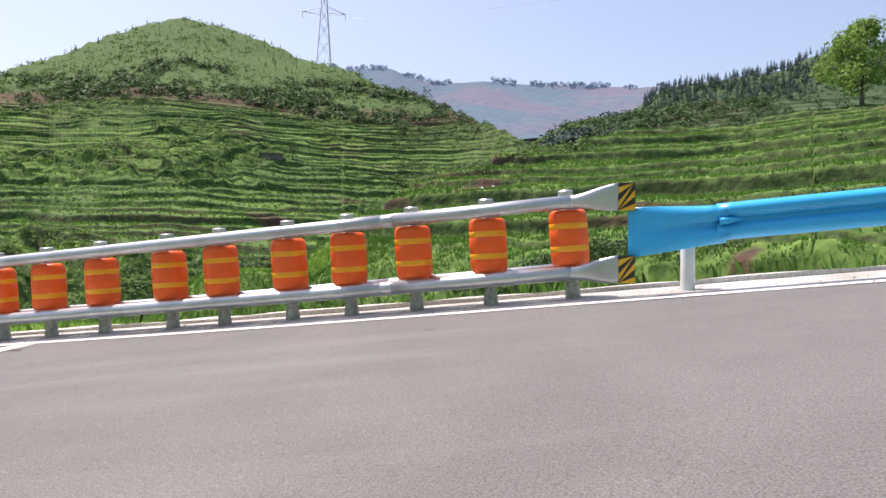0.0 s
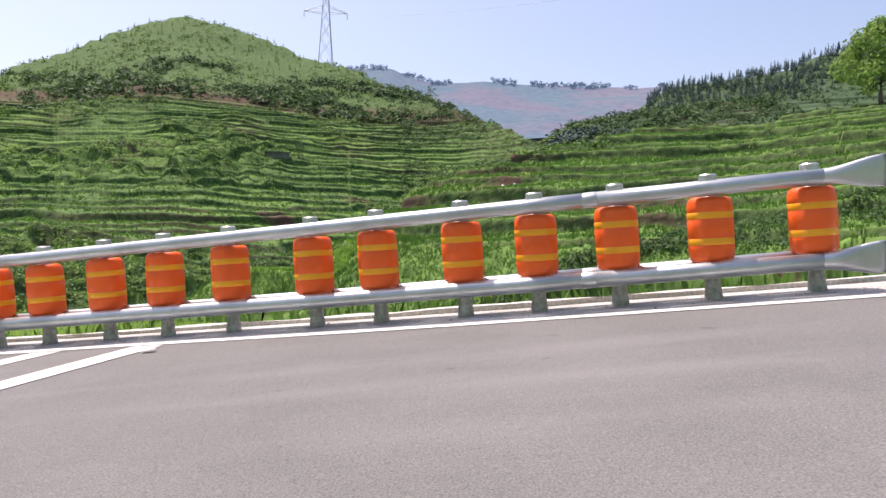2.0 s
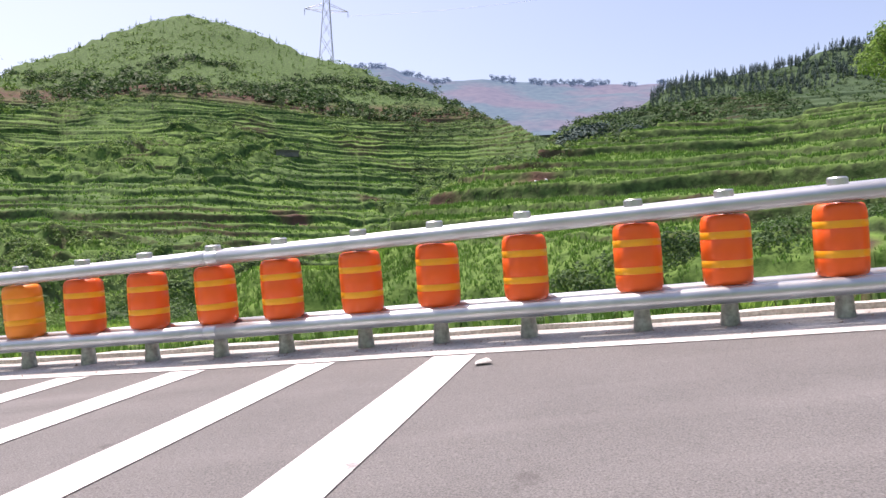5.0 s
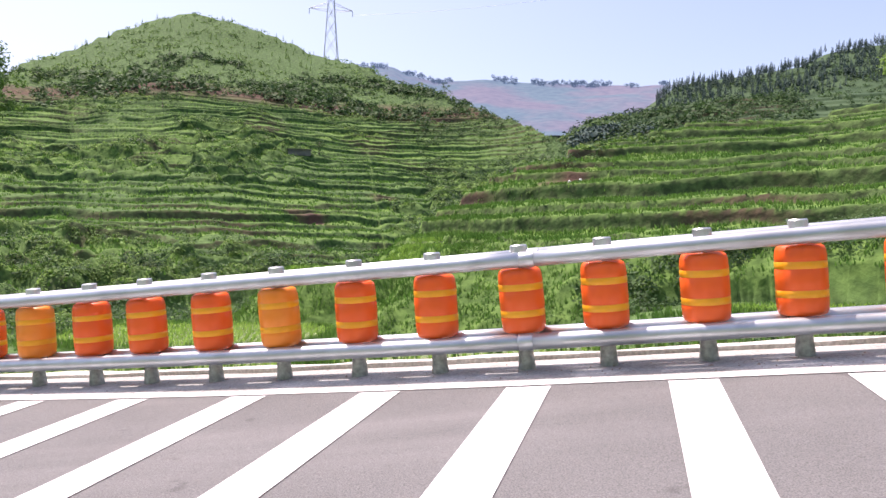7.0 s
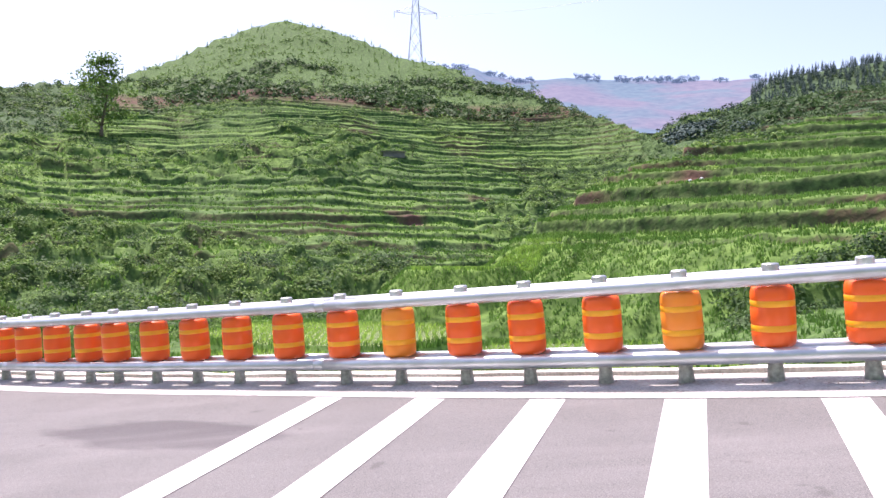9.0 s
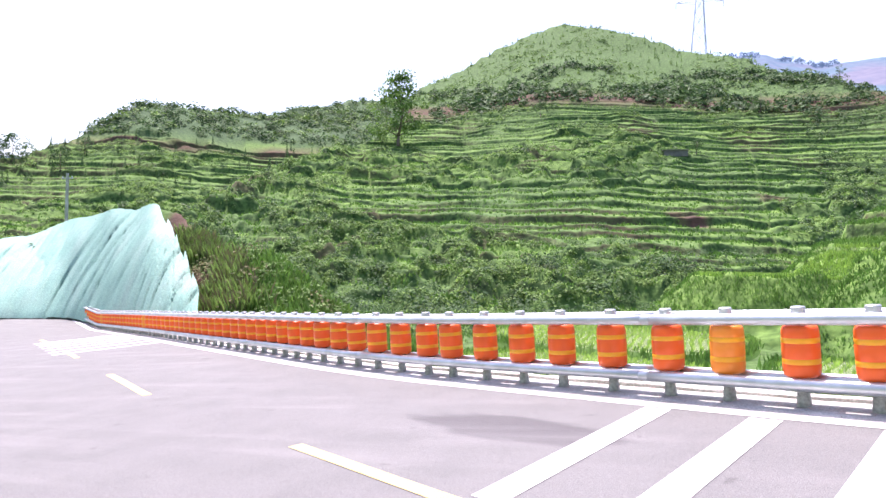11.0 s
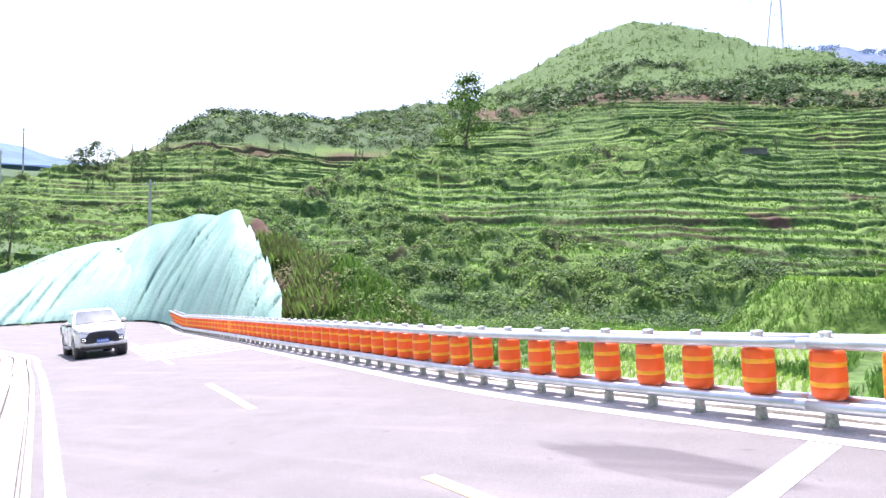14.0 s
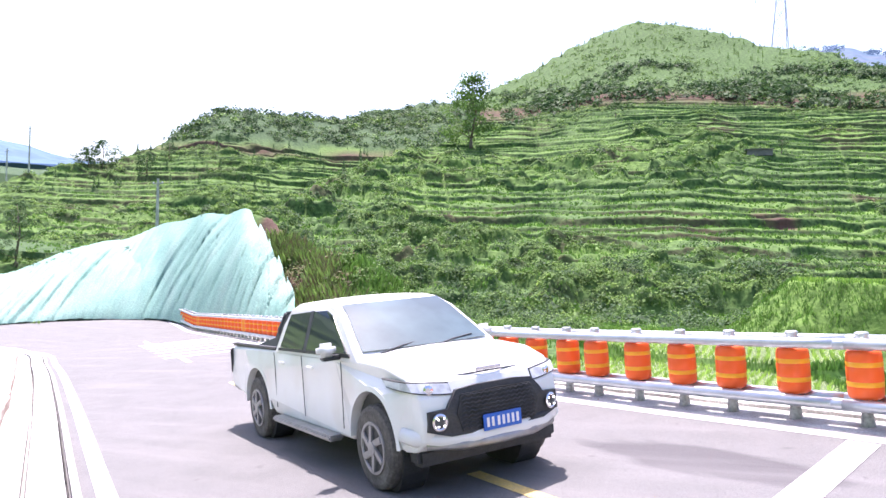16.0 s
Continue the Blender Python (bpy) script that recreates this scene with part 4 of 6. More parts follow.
# ---- netted cut slope ----
def build_net():
    """Sheets of netting draped over the cut face, hanging in long slanting folds."""
    az = np.arange(44.3, 92, 0.075)
    cx, cy = -11.0, 1.0
    rf = np.interp(az, [28, 31, 33, 36, 40, 43, 45, 46.5, 48.5, 53.7, 57, 60, 63, 75, 90, 120], [25, 25, 25.5, 26, 27, 29, 31, 33, 36, 51, 54, 55, 55, 55, 55, 55])
    rc = np.interp(az, [28, 31, 33, 36, 40, 43, 45, 46.5, 48.5, 53.7, 57, 60, 63, 75, 90, 120], [33, 33, 33, 32, 34, 37, 40, 43, 47, 62, 64, 64, 63, 60, 60, 60])
    kern = np.ones(13) / 13
    pad = lambda q: np.convolve(np.pad(q, 6, "edge"), kern, "valid")
    rf, rc = pad(rf), pad(rc)
    xy = lambda rr: (cx - rr * np.sin(np.radians(az)), cy + rr * np.cos(np.radians(az)))
    z_foot, z_top = pad(road_z(*xy(rf - 0.4)) - 0.05), pad(ground_z(*xy(rc)) + 0.12)
    rows = 50
    V = []
    for i, a in enumerate(az):
        # the torn outer margin climbs towards the crest
        tear = (a - 44.3) / 3.3
        flap = (a * 1.45) % 1.0
        vmax = 1.0 if tear > 1 else np.clip(0.34 + 0.62 * tear ** 0.85 + 0.16 * (flap - 0.5) * (1 - 0.5 * tear) + 0.03 * math.sin(a * 5.3), 0.05, 1)
        for j in range(rows):
            v = j / (rows - 1) * vmax
            arc = a * 0.9 + v * 3.6
            fold = 0.32 * abs(math.sin(arc * 1.7 + 1.7 * math.sin(arc * 0.9 + v))) ** 0.4 + 0.24 * abs(math.sin(arc * 4.3 + 3 * v * math.sin(arc * 0.7) + 1.6 * math.sin(arc * 1.3))) ** 0.4 + 0.10 * abs(math.sin(arc * 11.1 + 2 * math.sin(arc * 1.3 + v))) ** 0.6 + 0.05 * abs(math.sin(arc * 23.0 + 3 * math.sin(arc * 2.1 + 2 * v))) + 0.10 * math.sin(arc * 1.1 + v * 4)
            fold *= 0.35 + 0.9 * math.sin(math.pi * min(1.0, 0.12 + v * 0.85))
            r = rf[i] - 0.4 + (rc[i] - rf[i] + 0.4) * v - fold
            z = z_foot[i] + (z_top[i] - z_foot[i]) * (v ** 0.8) + 0.35 * fold
            V.append((cx - r * math.sin(radians(a)), cy + r * math.cos(radians(a)), z))
    W = np.array(V)
    W[:, 2] = np.maximum(W[:, 2], ground_z(W[:, 0], W[:, 1]) + 0.06)
    W = W.reshape(len(az), rows, 3)
    root = tagged(new("slope_netting"), "mint green erosion netting draped in folds over a cut slope", "netting")
    # overlapping sheets, each lapping a hand's width over the next
    cuts = [0, 26, 58, 96, 140, 190, 250, 320, 400, 500, len(az)]
    for k, (i0, i1) in enumerate(zip(cuts, cuts[1:])):
        i1 = min(i1 + 3, len(az))
        S = W[i0:i1].copy()
        S[:, :, 2] += 0.05 * (k % 2)
        n = i1 - i0
        F = [((i - 1) * rows + j, i * rows + j, i * rows + j + 1, (i - 1) * rows + j + 1) for i in range(1, n) for j in range(rows - 1)]
        mesh_object("sheet", S.reshape(-1, 3), F, M_NET, root, smooth=True)


build_net()


# ---- foliage ----
def leaf_cloud(centres, radii, count, size, seed, flat=0.95, spread=None):
    """Small leaf quads strewn through ragged mounds; returns vertices and faces."""
    rng = np.random.default_rng(seed)
    n = len(centres)
    tot = n * count
    c = np.repeat(np.asarray(centres), count, 0)
    R = np.repeat(np.asarray(radii), count)
    u = rng.normal(size=(tot, 3))
    u /= np.linalg.norm(u, axis=1)[:, None]
    rad = rng.uniform(0.35, 1.08, tot) ** 0.6
    u[:, 2] = np.abs(u[:, 2]) * flat if spread is None else u[:, 2] * spread
    p = c + u * (R * rad)[:, None]
    nrm = u + rng.normal(size=(tot, 3)) * 0.5 + np.array([0, 0, 0.6])
    nrm /= np.linalg.norm(nrm, axis=1)[:, None]
    t = np.cross(nrm, rng.normal(size=(tot, 3)))
    t /= np.linalg.norm(t, axis=1)[:, None]
    b = np.cross(nrm, t)
    s = (np.repeat(np.asarray(size), count) if np.ndim(size) else np.full(tot, size)) * rng.uniform(0.6, 1.4, tot)
    s = s[:, None]
    V = np.stack([p - t * s, p + b * s * 0.55, p + t * s, p - b * s * 0.55], 1).reshape(-1, 3)
    F = np.arange(tot * 4).reshape(-1, 4)
    return V, F


def fast_mesh(name, V, F, mat, parent=None):
    me = bpy.data.meshes.new(name)
    me.vertices.add(len(V))
    me.vertices.foreach_set("co", np.asarray(V, np.float32).ravel())
    k = F.shape[1]
    me.loops.add(F.size)
    me.loops.foreach_set("vertex_index", F.ravel())
    me.polygons.add(len(F))
    me.polygons.foreach_set("loop_start", np.arange(0, F.size, k))
    me.update(calc_edges=True)
    me.materials.append(mat)
    ob = new(name, me)
    ob.parent = parent
    return ob


def sector(rng, n, a0, a1, r0, r1):
    a = np.radians(rng.uniform(a0, a1, n))
    r = np.sqrt(rng.uniform(r0 * r0, r1 * r1, n))
    return -np.sin(a) * r, np.cos(a) * r - 1


def scrub(name, n, a0, a1, r0, r1, rmin, rmax, count, size, mat, label, seed, want=None, flat=0.95):
    rng = np.random.default_rng(seed)
    x, y = sector(rng, n, a0, a1, r0, r1)
    z, soil, lush, wood, lip = ground_z(x, y, True)
    d = outward(x, y) if r0 < 65 else np.full(n, 99.0)
    clump = fbm(x, y, 14, 2, seed)
    ok = (d > 2.2) & (clump > (-0.25 if name == "upper_scrub" else -0.15))
    ok &= ~((np.degrees(np.arctan2(-(x + 11), y - 1)) > 46.6) & (np.hypot(x + 11, y - 1) < 75))
    ok &= ~((x > -28) & (x < -8.5) & (y > 9) & (y < 50))
    if want == "riser":
        ok &= (lush < 0.3)
    if want == "thicket":
        ok = (thicket(x, y) > 0.62) & (soil < 0.5)
    if want == "lip":
        ok = lip & (soil < 0.5) & (clump > -0.3)
    if want == "wood":
        ok = wood > 0.56
    x, y, z = x[ok], y[ok], z[ok]
    R = rng.uniform(rmin, rmax, len(x)) * (1 + 0.8 * np.clip(clump[ok], 0, 1))
    V, F = leaf_cloud(np.stack([x, y, z - 0.25 * R], 1), R, count, R * size, seed, flat)
    ob = fast_mesh(name, V, F, mat)
    tagged(ob, label, "vegetation", kind="stuff")


scrub("hill_thicket", 13000, -12, 66, 60, 200, 0.35, 0.85, 26, 0.24, M_LEAF, "dense green scrub in lumps over the terraced hill", 101, "thicket")
scrub("light_hill_thicket", 9000, -12, 66, 60, 200, 0.35, 0.75, 26, 0.24, M_LEAF_LIGHT, "fresh light green scrub on the terraced hill", 118, "thicket")
scrub("dark_hill_thicket", 5200, -12, 66, 60, 205, 0.5, 1.0, 30, 0.2, M_LEAF_DARK, "darker bushes scattered on a terraced hillside", 102, "thicket")
scrub("near_thicket", 9500, -6, 52, 58, 112, 0.25, 0.55, 30, 0.22, M_LEAF, "dense leafy scrub over the hill's lower terraces", 125, "thicket")
scrub("light_near_thicket", 4500, -6, 52, 58, 112, 0.22, 0.45, 30, 0.22, M_LEAF_LIGHT, "fresh bright scrub over the hill's lower terraces", 126, "thicket")
scrub("lip_scrub", 21000, -10, 66, 60, 200, 0.22, 0.5, 18, 0.3, M_LEAF_LIGHT, "bright low growth hanging over terrace edges", 119, "lip", 0.7)
scrub("upper_scrub", 4800, -10, 40, 185, 300, 0.3, 1.1, 16, 0.28, M_LEAF, "scrub woodland on the upper hill", 103)
scrub("upper_woods", 1250, -8, 32, 192, 236, 0.8, 2.2, 46, 0.22, M_LEAF_DARK, "dark bushy woodland above the terraces", 113)
scrub("knoll_woods", 900, -24, -3, 116, 192, 0.8, 1.9, 44, 0.18, M_LEAF_DARK, "open woodland on the knoll under the pines", 114, "wood")
scrub("spur_lip_scrub", 16000, -48, 14, 38, 112, 0.12, 0.28, 18, 0.3, M_LEAF_LIGHT, "bright grassy tufts hanging over the spur's terrace edges", 124, "lip", 0.7)
scrub("spur_scrub", 5200, -48, 12, 38, 112, 0.2, 0.45, 26, 0.24, M_LEAF, "low bushes on the terraced spur", 104, "riser")
scrub("mid_hill_woods", 3000, -36, -3, 150, 320, 0.8, 1.9, 26, 0.22, M_LEAF_DARK, "mixed woodland on the middle hills", 105, "wood")
scrub("flank_scrub", 3000, -11, 4, 95, 200, 0.35, 0.95, 22, 0.24, M_LEAF_DARK, "dark scrub on the hill's eastern flank", 127)
scrub("light_flank_scrub", 1800, -11, 4, 95, 200, 0.3, 0.8, 22, 0.24, M_LEAF, "green scrub on the hill's eastern flank", 128)
scrub("shoulder_scrub", 900, 40, 54, 26, 52, 0.3, 0.7, 80, 0.11, M_LEAF, "bushy green shrubs on the bank past the barrier", 106)
scrub("light_shoulder_scrub", 700, 40, 54, 26, 50, 0.3, 0.6, 80, 0.10, M_LEAF_LIGHT, "pale green leafy shrubs on the bank", 112)
scrub("dry_shoulder_scrub", 170, 41, 52.5, 30, 50, 0.3, 0.7, 90, 0.09, M_DRY, "dry brownish scrub on the bank", 107)


def blades(x, y, z, h, w, seed, lean=0.35):
    rng = np.random.default_rng(seed)
    n = len(x)
    a = rng.uniform(0, 2 * np.pi, n)
    dx, dy = np.cos(a), np.sin(a)
    hh = h * rng.uniform(0.6, 1.3, n)
    b = rng.uniform(0, 2 * np.pi, n)
    lx, ly = np.cos(b) * hh * lean, np.sin(b) * hh * lean
    p0 = np.stack([x - dx * w, y - dy * w, z - 0.03], 1)
    p1 = np.stack([x + dx * w, y + dy * w, z - 0.03], 1)
    p2 = np.stack([x + dx * w * 0.7 + lx * 0.4, y + dy * w * 0.7 + ly * 0.4, z + hh * 0.65], 1)
    p3 = np.stack([x + lx, y + ly, z + hh], 1)
    V = np.stack([p0, p1, p2, p3], 1).reshape(-1, 3)
    return V, np.arange(n * 4).reshape(-1, 4)


def grass_field(name, n, a0, a1, r0, r1, h, w, seed, label, mat=None, per=5, dmin=1.0, dmax=200.0):
    rng = np.random.default_rng(seed)
    x, y = sector(rng, n, a0, a1, r0, r1)
    d = outward(x, y)
    ok = (d > dmin) & (d < dmax)
    x, y = x[ok], y[ok]
    s = h * 0.5
    x = np.repeat(x, per) + rng.normal(0, s, len(x) * per)
    y = np.repeat(y, per) + rng.normal(0, s, len(y) * per)
    z, soil, lush, wood, lip = ground_z(x, y, True)
    keep = (soil < 0.45) & (("mound" not in name) | (np.degrees(np.arctan2(-(x + 11), y - 1)) < 46.6 + 0.12 * (np.hypot(x + 11, y - 1) - 33))) & (outward(x, y) > dmin - 0.2) & ((lush > 0.4) | (name != "spur_grass")) & (lip | ("fringe" not in name)) & ((np.hypot((x + 12.0) / 1.5, y - 53) < 3.6) | (name != "bench_rice")) & ((np.abs(np.hypot((x + 12.0) / 1.5, y - 53) - 5.3) < 1.6) | (name != "bench_grass")) & ~((x > -27) & (x < -11.5) & (y > 22) & (y < 47.5) & (name != "bench_rice"))
    V, F = blades(x[keep], y[keep], z[keep], h, w, seed)
    tagged(fast_mesh(name, V, F, mat or M_GRASS), label, "grass", kind="stuff")


grass_field("bank_grass", 9000, -50, 60, 5, 22, 0.28, 0.022, 201, "long green grass on the bank past the barrier", dmax=11, dmin=0.75)
grass_field("spur_grass", 17000, -46, 14, 33, 78, 0.2, 0.045, 202, "lush long grass on the terraced spur")
grass_field("shoulder_grass", 7000, 39, 54, 22, 52, 0.45, 0.035, 203, "tall grass on the shoulder beside the netting")
grass_field("mound_grass", 1100, 50.8, 54.6, 36, 50, 0.8, 0.018, 207, "tall dry tawny grass on the mound beside the netting", M_DRY)
grass_field("mound_grass_green", 2200, 50.8, 54.8, 36, 50, 0.75, 0.018, 208, "tall green grass on the mound beside the netting", M_LEAF_LIGHT)
grass_field("hill_grass", 9000, -8, 64, 60, 150, 0.3, 0.12, 204, "bright grass on the hill terraces", per=3)
scrub("valley_bushes", 110, 20, 50, 50, 76, 0.8, 1.7, 260, 0.065, M_LEAF_DARK, "big round dark bushes on the valley floor", 116)
scrub("light_valley_bushes", 90, 20, 50, 50, 76, 0.8, 1.6, 260, 0.07, M_LEAF, "big leafy green bushes on the valley floor", 117)
scrub("valley_scrub", 700, 0, 50, 30, 96, 0.3, 0.8, 50, 0.13, M_LEAF, "dark bushes on the valley floor", 108)
scrub("west_woods", 2600, 24, 62, 150, 285, 0.9, 2.4, 40, 0.19, M_LEAF_DARK, "dark bushy woodland on the western hill", 111, "wood")
scrub("light_west_woods", 1100, 24, 62, 150, 285, 0.8, 2.0, 36, 0.2, M_LEAF, "green bushes among the western woodland", 120, "wood")
scrub("foot_scrub", 320, -6, 50, 62, 100, 0.7, 1.6, 140, 0.09, M_LEAF_DARK, "thick dark bushes at the foot of the hill", 110)
scrub("bank_scrub", 500, -30, 40, 8, 26, 0.2, 0.45, 40, 0.2, M_LEAF, "low leafy plants on the bank past the barrier", 109)


# ---- rice paddies ----
def build_paddy(x0, x1, y0, y1, seed, z):
    rng = np.random.default_rng(seed)
    n = 40
    cx, cy = (x0 + x1) / 2, (y0 + y1) / 2
    ring = []
    for k in range(n):
        a = 2 * math.pi * k / n
        e = 0.62 + 0.1 * math.sin(3 * a + seed)
        ring.append((cx + (x1 - x0) / 2 * math.copysign(abs(math.cos(a)) ** e, math.cos(a)), cy + (y1 - y0) / 2 * math.copysign(abs(math.sin(a)) ** e, math.sin(a)), z))
    V = ring + [(cx + (x - cx) * 1.08, cy + (y - cy) * 1.08, z - 0.6) for x, y, _ in ring]
    F = [tuple(range(n))] + [(k, k + n, (k + 1) % n + n, (k + 1) % n) for k in range(n)]
    ob = tagged(mesh_object("rice_paddy", V, F, M_WATER), "flooded rice paddy with young shoots in rows", "paddy", kind="structure")
    ob.data.materials.append(M_GRASS)
    for f in ob.data.polygons[1:]:
        f.material_index = 1
    at = rng.uniform(0, n, 2600)
    rim = np.stack([np.interp(at, np.arange(n + 1), [p[k] for p in ring + ring[:1]]) for k in range(3)], 1) + rng.normal(0, 0.2, (2600, 3)) * (1, 1, 0)
    rim[:, 2] = z - 0.12
    V, F = blades(rim[:, 0], rim[:, 1], rim[:, 2], 0.35, 0.03, seed + 40)
    tagged(fast_mesh("paddy_bund_grass", V, F, M_GRASS), "grass along the bund of a paddy", "grass", kind="stuff")
    xs, ys = [], []
    for gx in np.arange(x0, x1, 0.42):
        for gy in np.arange(y0, y1, 0.2):
            xs.append(gx + 0.35 * math.sin(gy * 0.5 + seed))
            ys.append(gy)
    xs, ys = np.array(xs), np.array(ys)
    ok = (((np.abs(xs - cx) / ((x1 - x0) / 2)) ** 3 + (np.abs(ys - cy) / ((y1 - y0) / 2)) ** 3) < 0.93)
    xs, ys = np.repeat(xs[ok], 2), np.repeat(ys[ok], 2)
    xs, ys = xs + rng.normal(0, 0.03, len(xs)), ys + rng.normal(0, 0.05, len(ys))
    V, F = blades(xs, ys, np.full(len(xs), z), 0.22, 0.035, seed, 0.5)
    tagged(fast_mesh("rice_shoots", V, F, M_RICE), "rows of bright young rice shoots", "rice", kind="stuff")


grass_field("spur_fringe", 60000, -46, 12, 38, 112, 0.3, 0.06, 211, "grass fringes along the terrace lips of the spur", per=3)
grass_field("hill_fringe", 90000, -8, 64, 62, 195, 0.4, 0.11, 212, "bright grass fringes along the terrace lips of the hill", per=2)
grass_field("floor_grass", 9000, -6, 44, 14, 62, 0.22, 0.04, 213, "short grass on the valley floor", per=4, dmin=6)
grass_field("bench_rice", 5000, 6, 20, 46, 60, 0.22, 0.04, 206, "dense young rice on a bench of the spur", M_RICE, per=4)
grass_field("bench_grass", 6000, 3, 25, 40, 62, 0.26, 0.03, 214, "lush grass on the side of the bench", per=4)
scrub("bench_scrub", 260, 4, 20, 42, 58, 0.2, 0.45, 60, 0.13, M_LEAF, "leafy bushes on the slope under the bench", 115, "riser")
build_paddy(-25, -12.5, 23, 35, 1, -4.75)
build_paddy(-27, -13, 36, 48, 2, -4.55)
build_paddy(-11.5, 1.5, 25, 34, 3, -4.0)
build_paddy(3.5, 20, 28.5, 33, 4, -2.35)
scrub("undercut_scrub", 420, -40, -1, 34, 42, 0.4, 1.0, 90, 0.12, M_LEAF_DARK, "dark bushes hanging over the undercut bank by the paddy", 121)
scrub("bund_scrub", 260, -34, 6, 20, 29, 0.3, 0.7, 110, 0.1, M_LEAF_DARK, "dark leafy bushes on the paddy bund", 122)
scrub("light_bund_scrub", 260, -34, 6, 18, 29, 0.25, 0.55, 90, 0.11, M_LEAF, "green leafy plants on the paddy bund", 123)


# ---- trees ----
def limb(bm_parts, a, b, r0, r1, n=7):
    bm_parts.append(([tuple(a), tuple((Vector(a) + Vector(b)) / 2 + Vector((random.uniform(-.1, .1), random.uniform(-.1, .1), 0)) * (Vector(b) - Vector(a)).length), tuple(b)], [r0, (r0 + r1) / 2, r1], n))


def build_tree(name, x, y, height, crown_w, trunk_h, seed, label, leaf=None, lean=0.0, clumps=46, leaves=46, base=None, droop=1.0):
    rng = random.Random(seed)
    random.seed(seed)
    root = tagged(new(name), label, "tree")
    z0 = (gz(x, y) if base is None else base) - 0.1
    root.location = (x, y, z0)
    segs = []
    top = Vector((lean * height, 0, height * 0.9))
    fork = Vector((lean * trunk_h, 0, trunk_h))
    r = height * 0.024 + 0.05
    limb(segs, (0, 0, 0), fork, r, r * 0.7, 9)
    limb(segs, fork, top, r * 0.7, r * 0.12)
    cents, rads = [], []
    for k in range(clumps):
        f = rng.random() ** 0.8
        h = trunk_h + (height - trunk_h) * f
        wide = crown_w * (0.55 + 0.45 * math.sin(math.pi * min(1, 0.15 + f * 0.9))) * (1.05 - 0.4 * f ** 4)
        a = rng.uniform(0, 2 * math.pi)
        rr = wide * rng.uniform(0.25, 1.0) * 0.5
        c = Vector((lean * h + rr * math.cos(a), rr * math.sin(a), h - 0.12 * droop * rr))
        cents.append(tuple(c))
        rads.append(crown_w * rng.uniform(0.07, 0.16))
        if k % 3 == 0:
            s = fork.lerp(top, max(0.0, f - 0.15))
            limb(segs, s, c, r * 0.32 * (1.1 - f), r * 0.06, 5)
    bm = bmesh.new()
    for pts, rad, n in segs:
        t = tube_bm(pts, rad, n)
        me = bpy.data.meshes.new("tmp")
        t.to_mesh(me)
        t.free()
        bm.from_mesh(me)
        bpy.data.meshes.remove(me)
    part("trunk", bm, M_BARK, root, smooth=True)
    V, F = leaf_cloud(np.array(cents), np.array(rads), leaves, crown_w * 0.022, seed, spread=0.7)
    fast_mesh("crown", V, F, leaf or M_LEAF, root)
    return root


def polar(az, r):
    return -math.sin(radians(az)) * r, math.cos(radians(az)) * r - 1


def uphill(az, rise, r0=70, r1=320):
    """The first place along a bearing, from the walk's end, where the slope reaches that rise per metre."""
    r = np.arange(r0, r1, 0.5)
    x, y = -11 - np.sin(radians(az)) * r, 1 + np.cos(radians(az)) * r
    k = int(np.argmax(ground_z(x, y) / r > rise))
    return float(x[k]), float(y[k])


x, y = uphill(30.4, 0.143)
build_tree("tall_tree", x, y, 0.098 * math.hypot(x + 11, y - 1), 0.085 * math.hypot(x + 11, y - 1), 2.2, 11, "tall slim broadleaf tree on a terraced hillside", M_LEAF, clumps=70, leaves=60, lean=0.02)
x, y = polar(-29.6, 93)
build_tree("broad_tree", x, y, 9.0, 9.5, 2.4, 12, "broad spreading tree at the top of the terraced spur", M_LEAF_LIGHT, clumps=90, leaves=60)
for az, r, h, w, sd in ((13.4, 189, 4.2, 4.2, 13), (6.8, 190, 6.5, 7.0, 14), (22.5, 178, 3.6, 5, 15), (1.5, 214, 5, 4, 16), (11.8, 150, 3, 4, 17), (-1.2, 186, 4, 3, 18), (17.6, 208, 3.2, 4, 20),
                       ):
    x, y = polar(az, r)
    build_tree("hillside_tree", x, y, h, w, 0.8, sd, "small round broadleaf tree on the hillside", M_LEAF_DARK, clumps=26, leaves=40)


for az, rise, h, w, sd in ((57.4, 0.096, 0.034, 0.036, 21), (58.3, 0.097, 0.022, 0.03, 22), (54.5, 0.088, 0.03, 0.028, 23), (62.7, -0.03, 0.082, 0.036, 24), (53.0, 0.112, 0.022, 0.018, 25)):
    x, y = uphill(az, rise)
    r_ = math.hypot(x + 11, y - 1)
    build_tree("hillside_tree", x, y, h * r_, w * r_ * 1.3, 0.12 * h * r_, sd, "bushy dark broadleaf tree on the western terraces", M_LEAF_DARK, clumps=34, leaves=50)


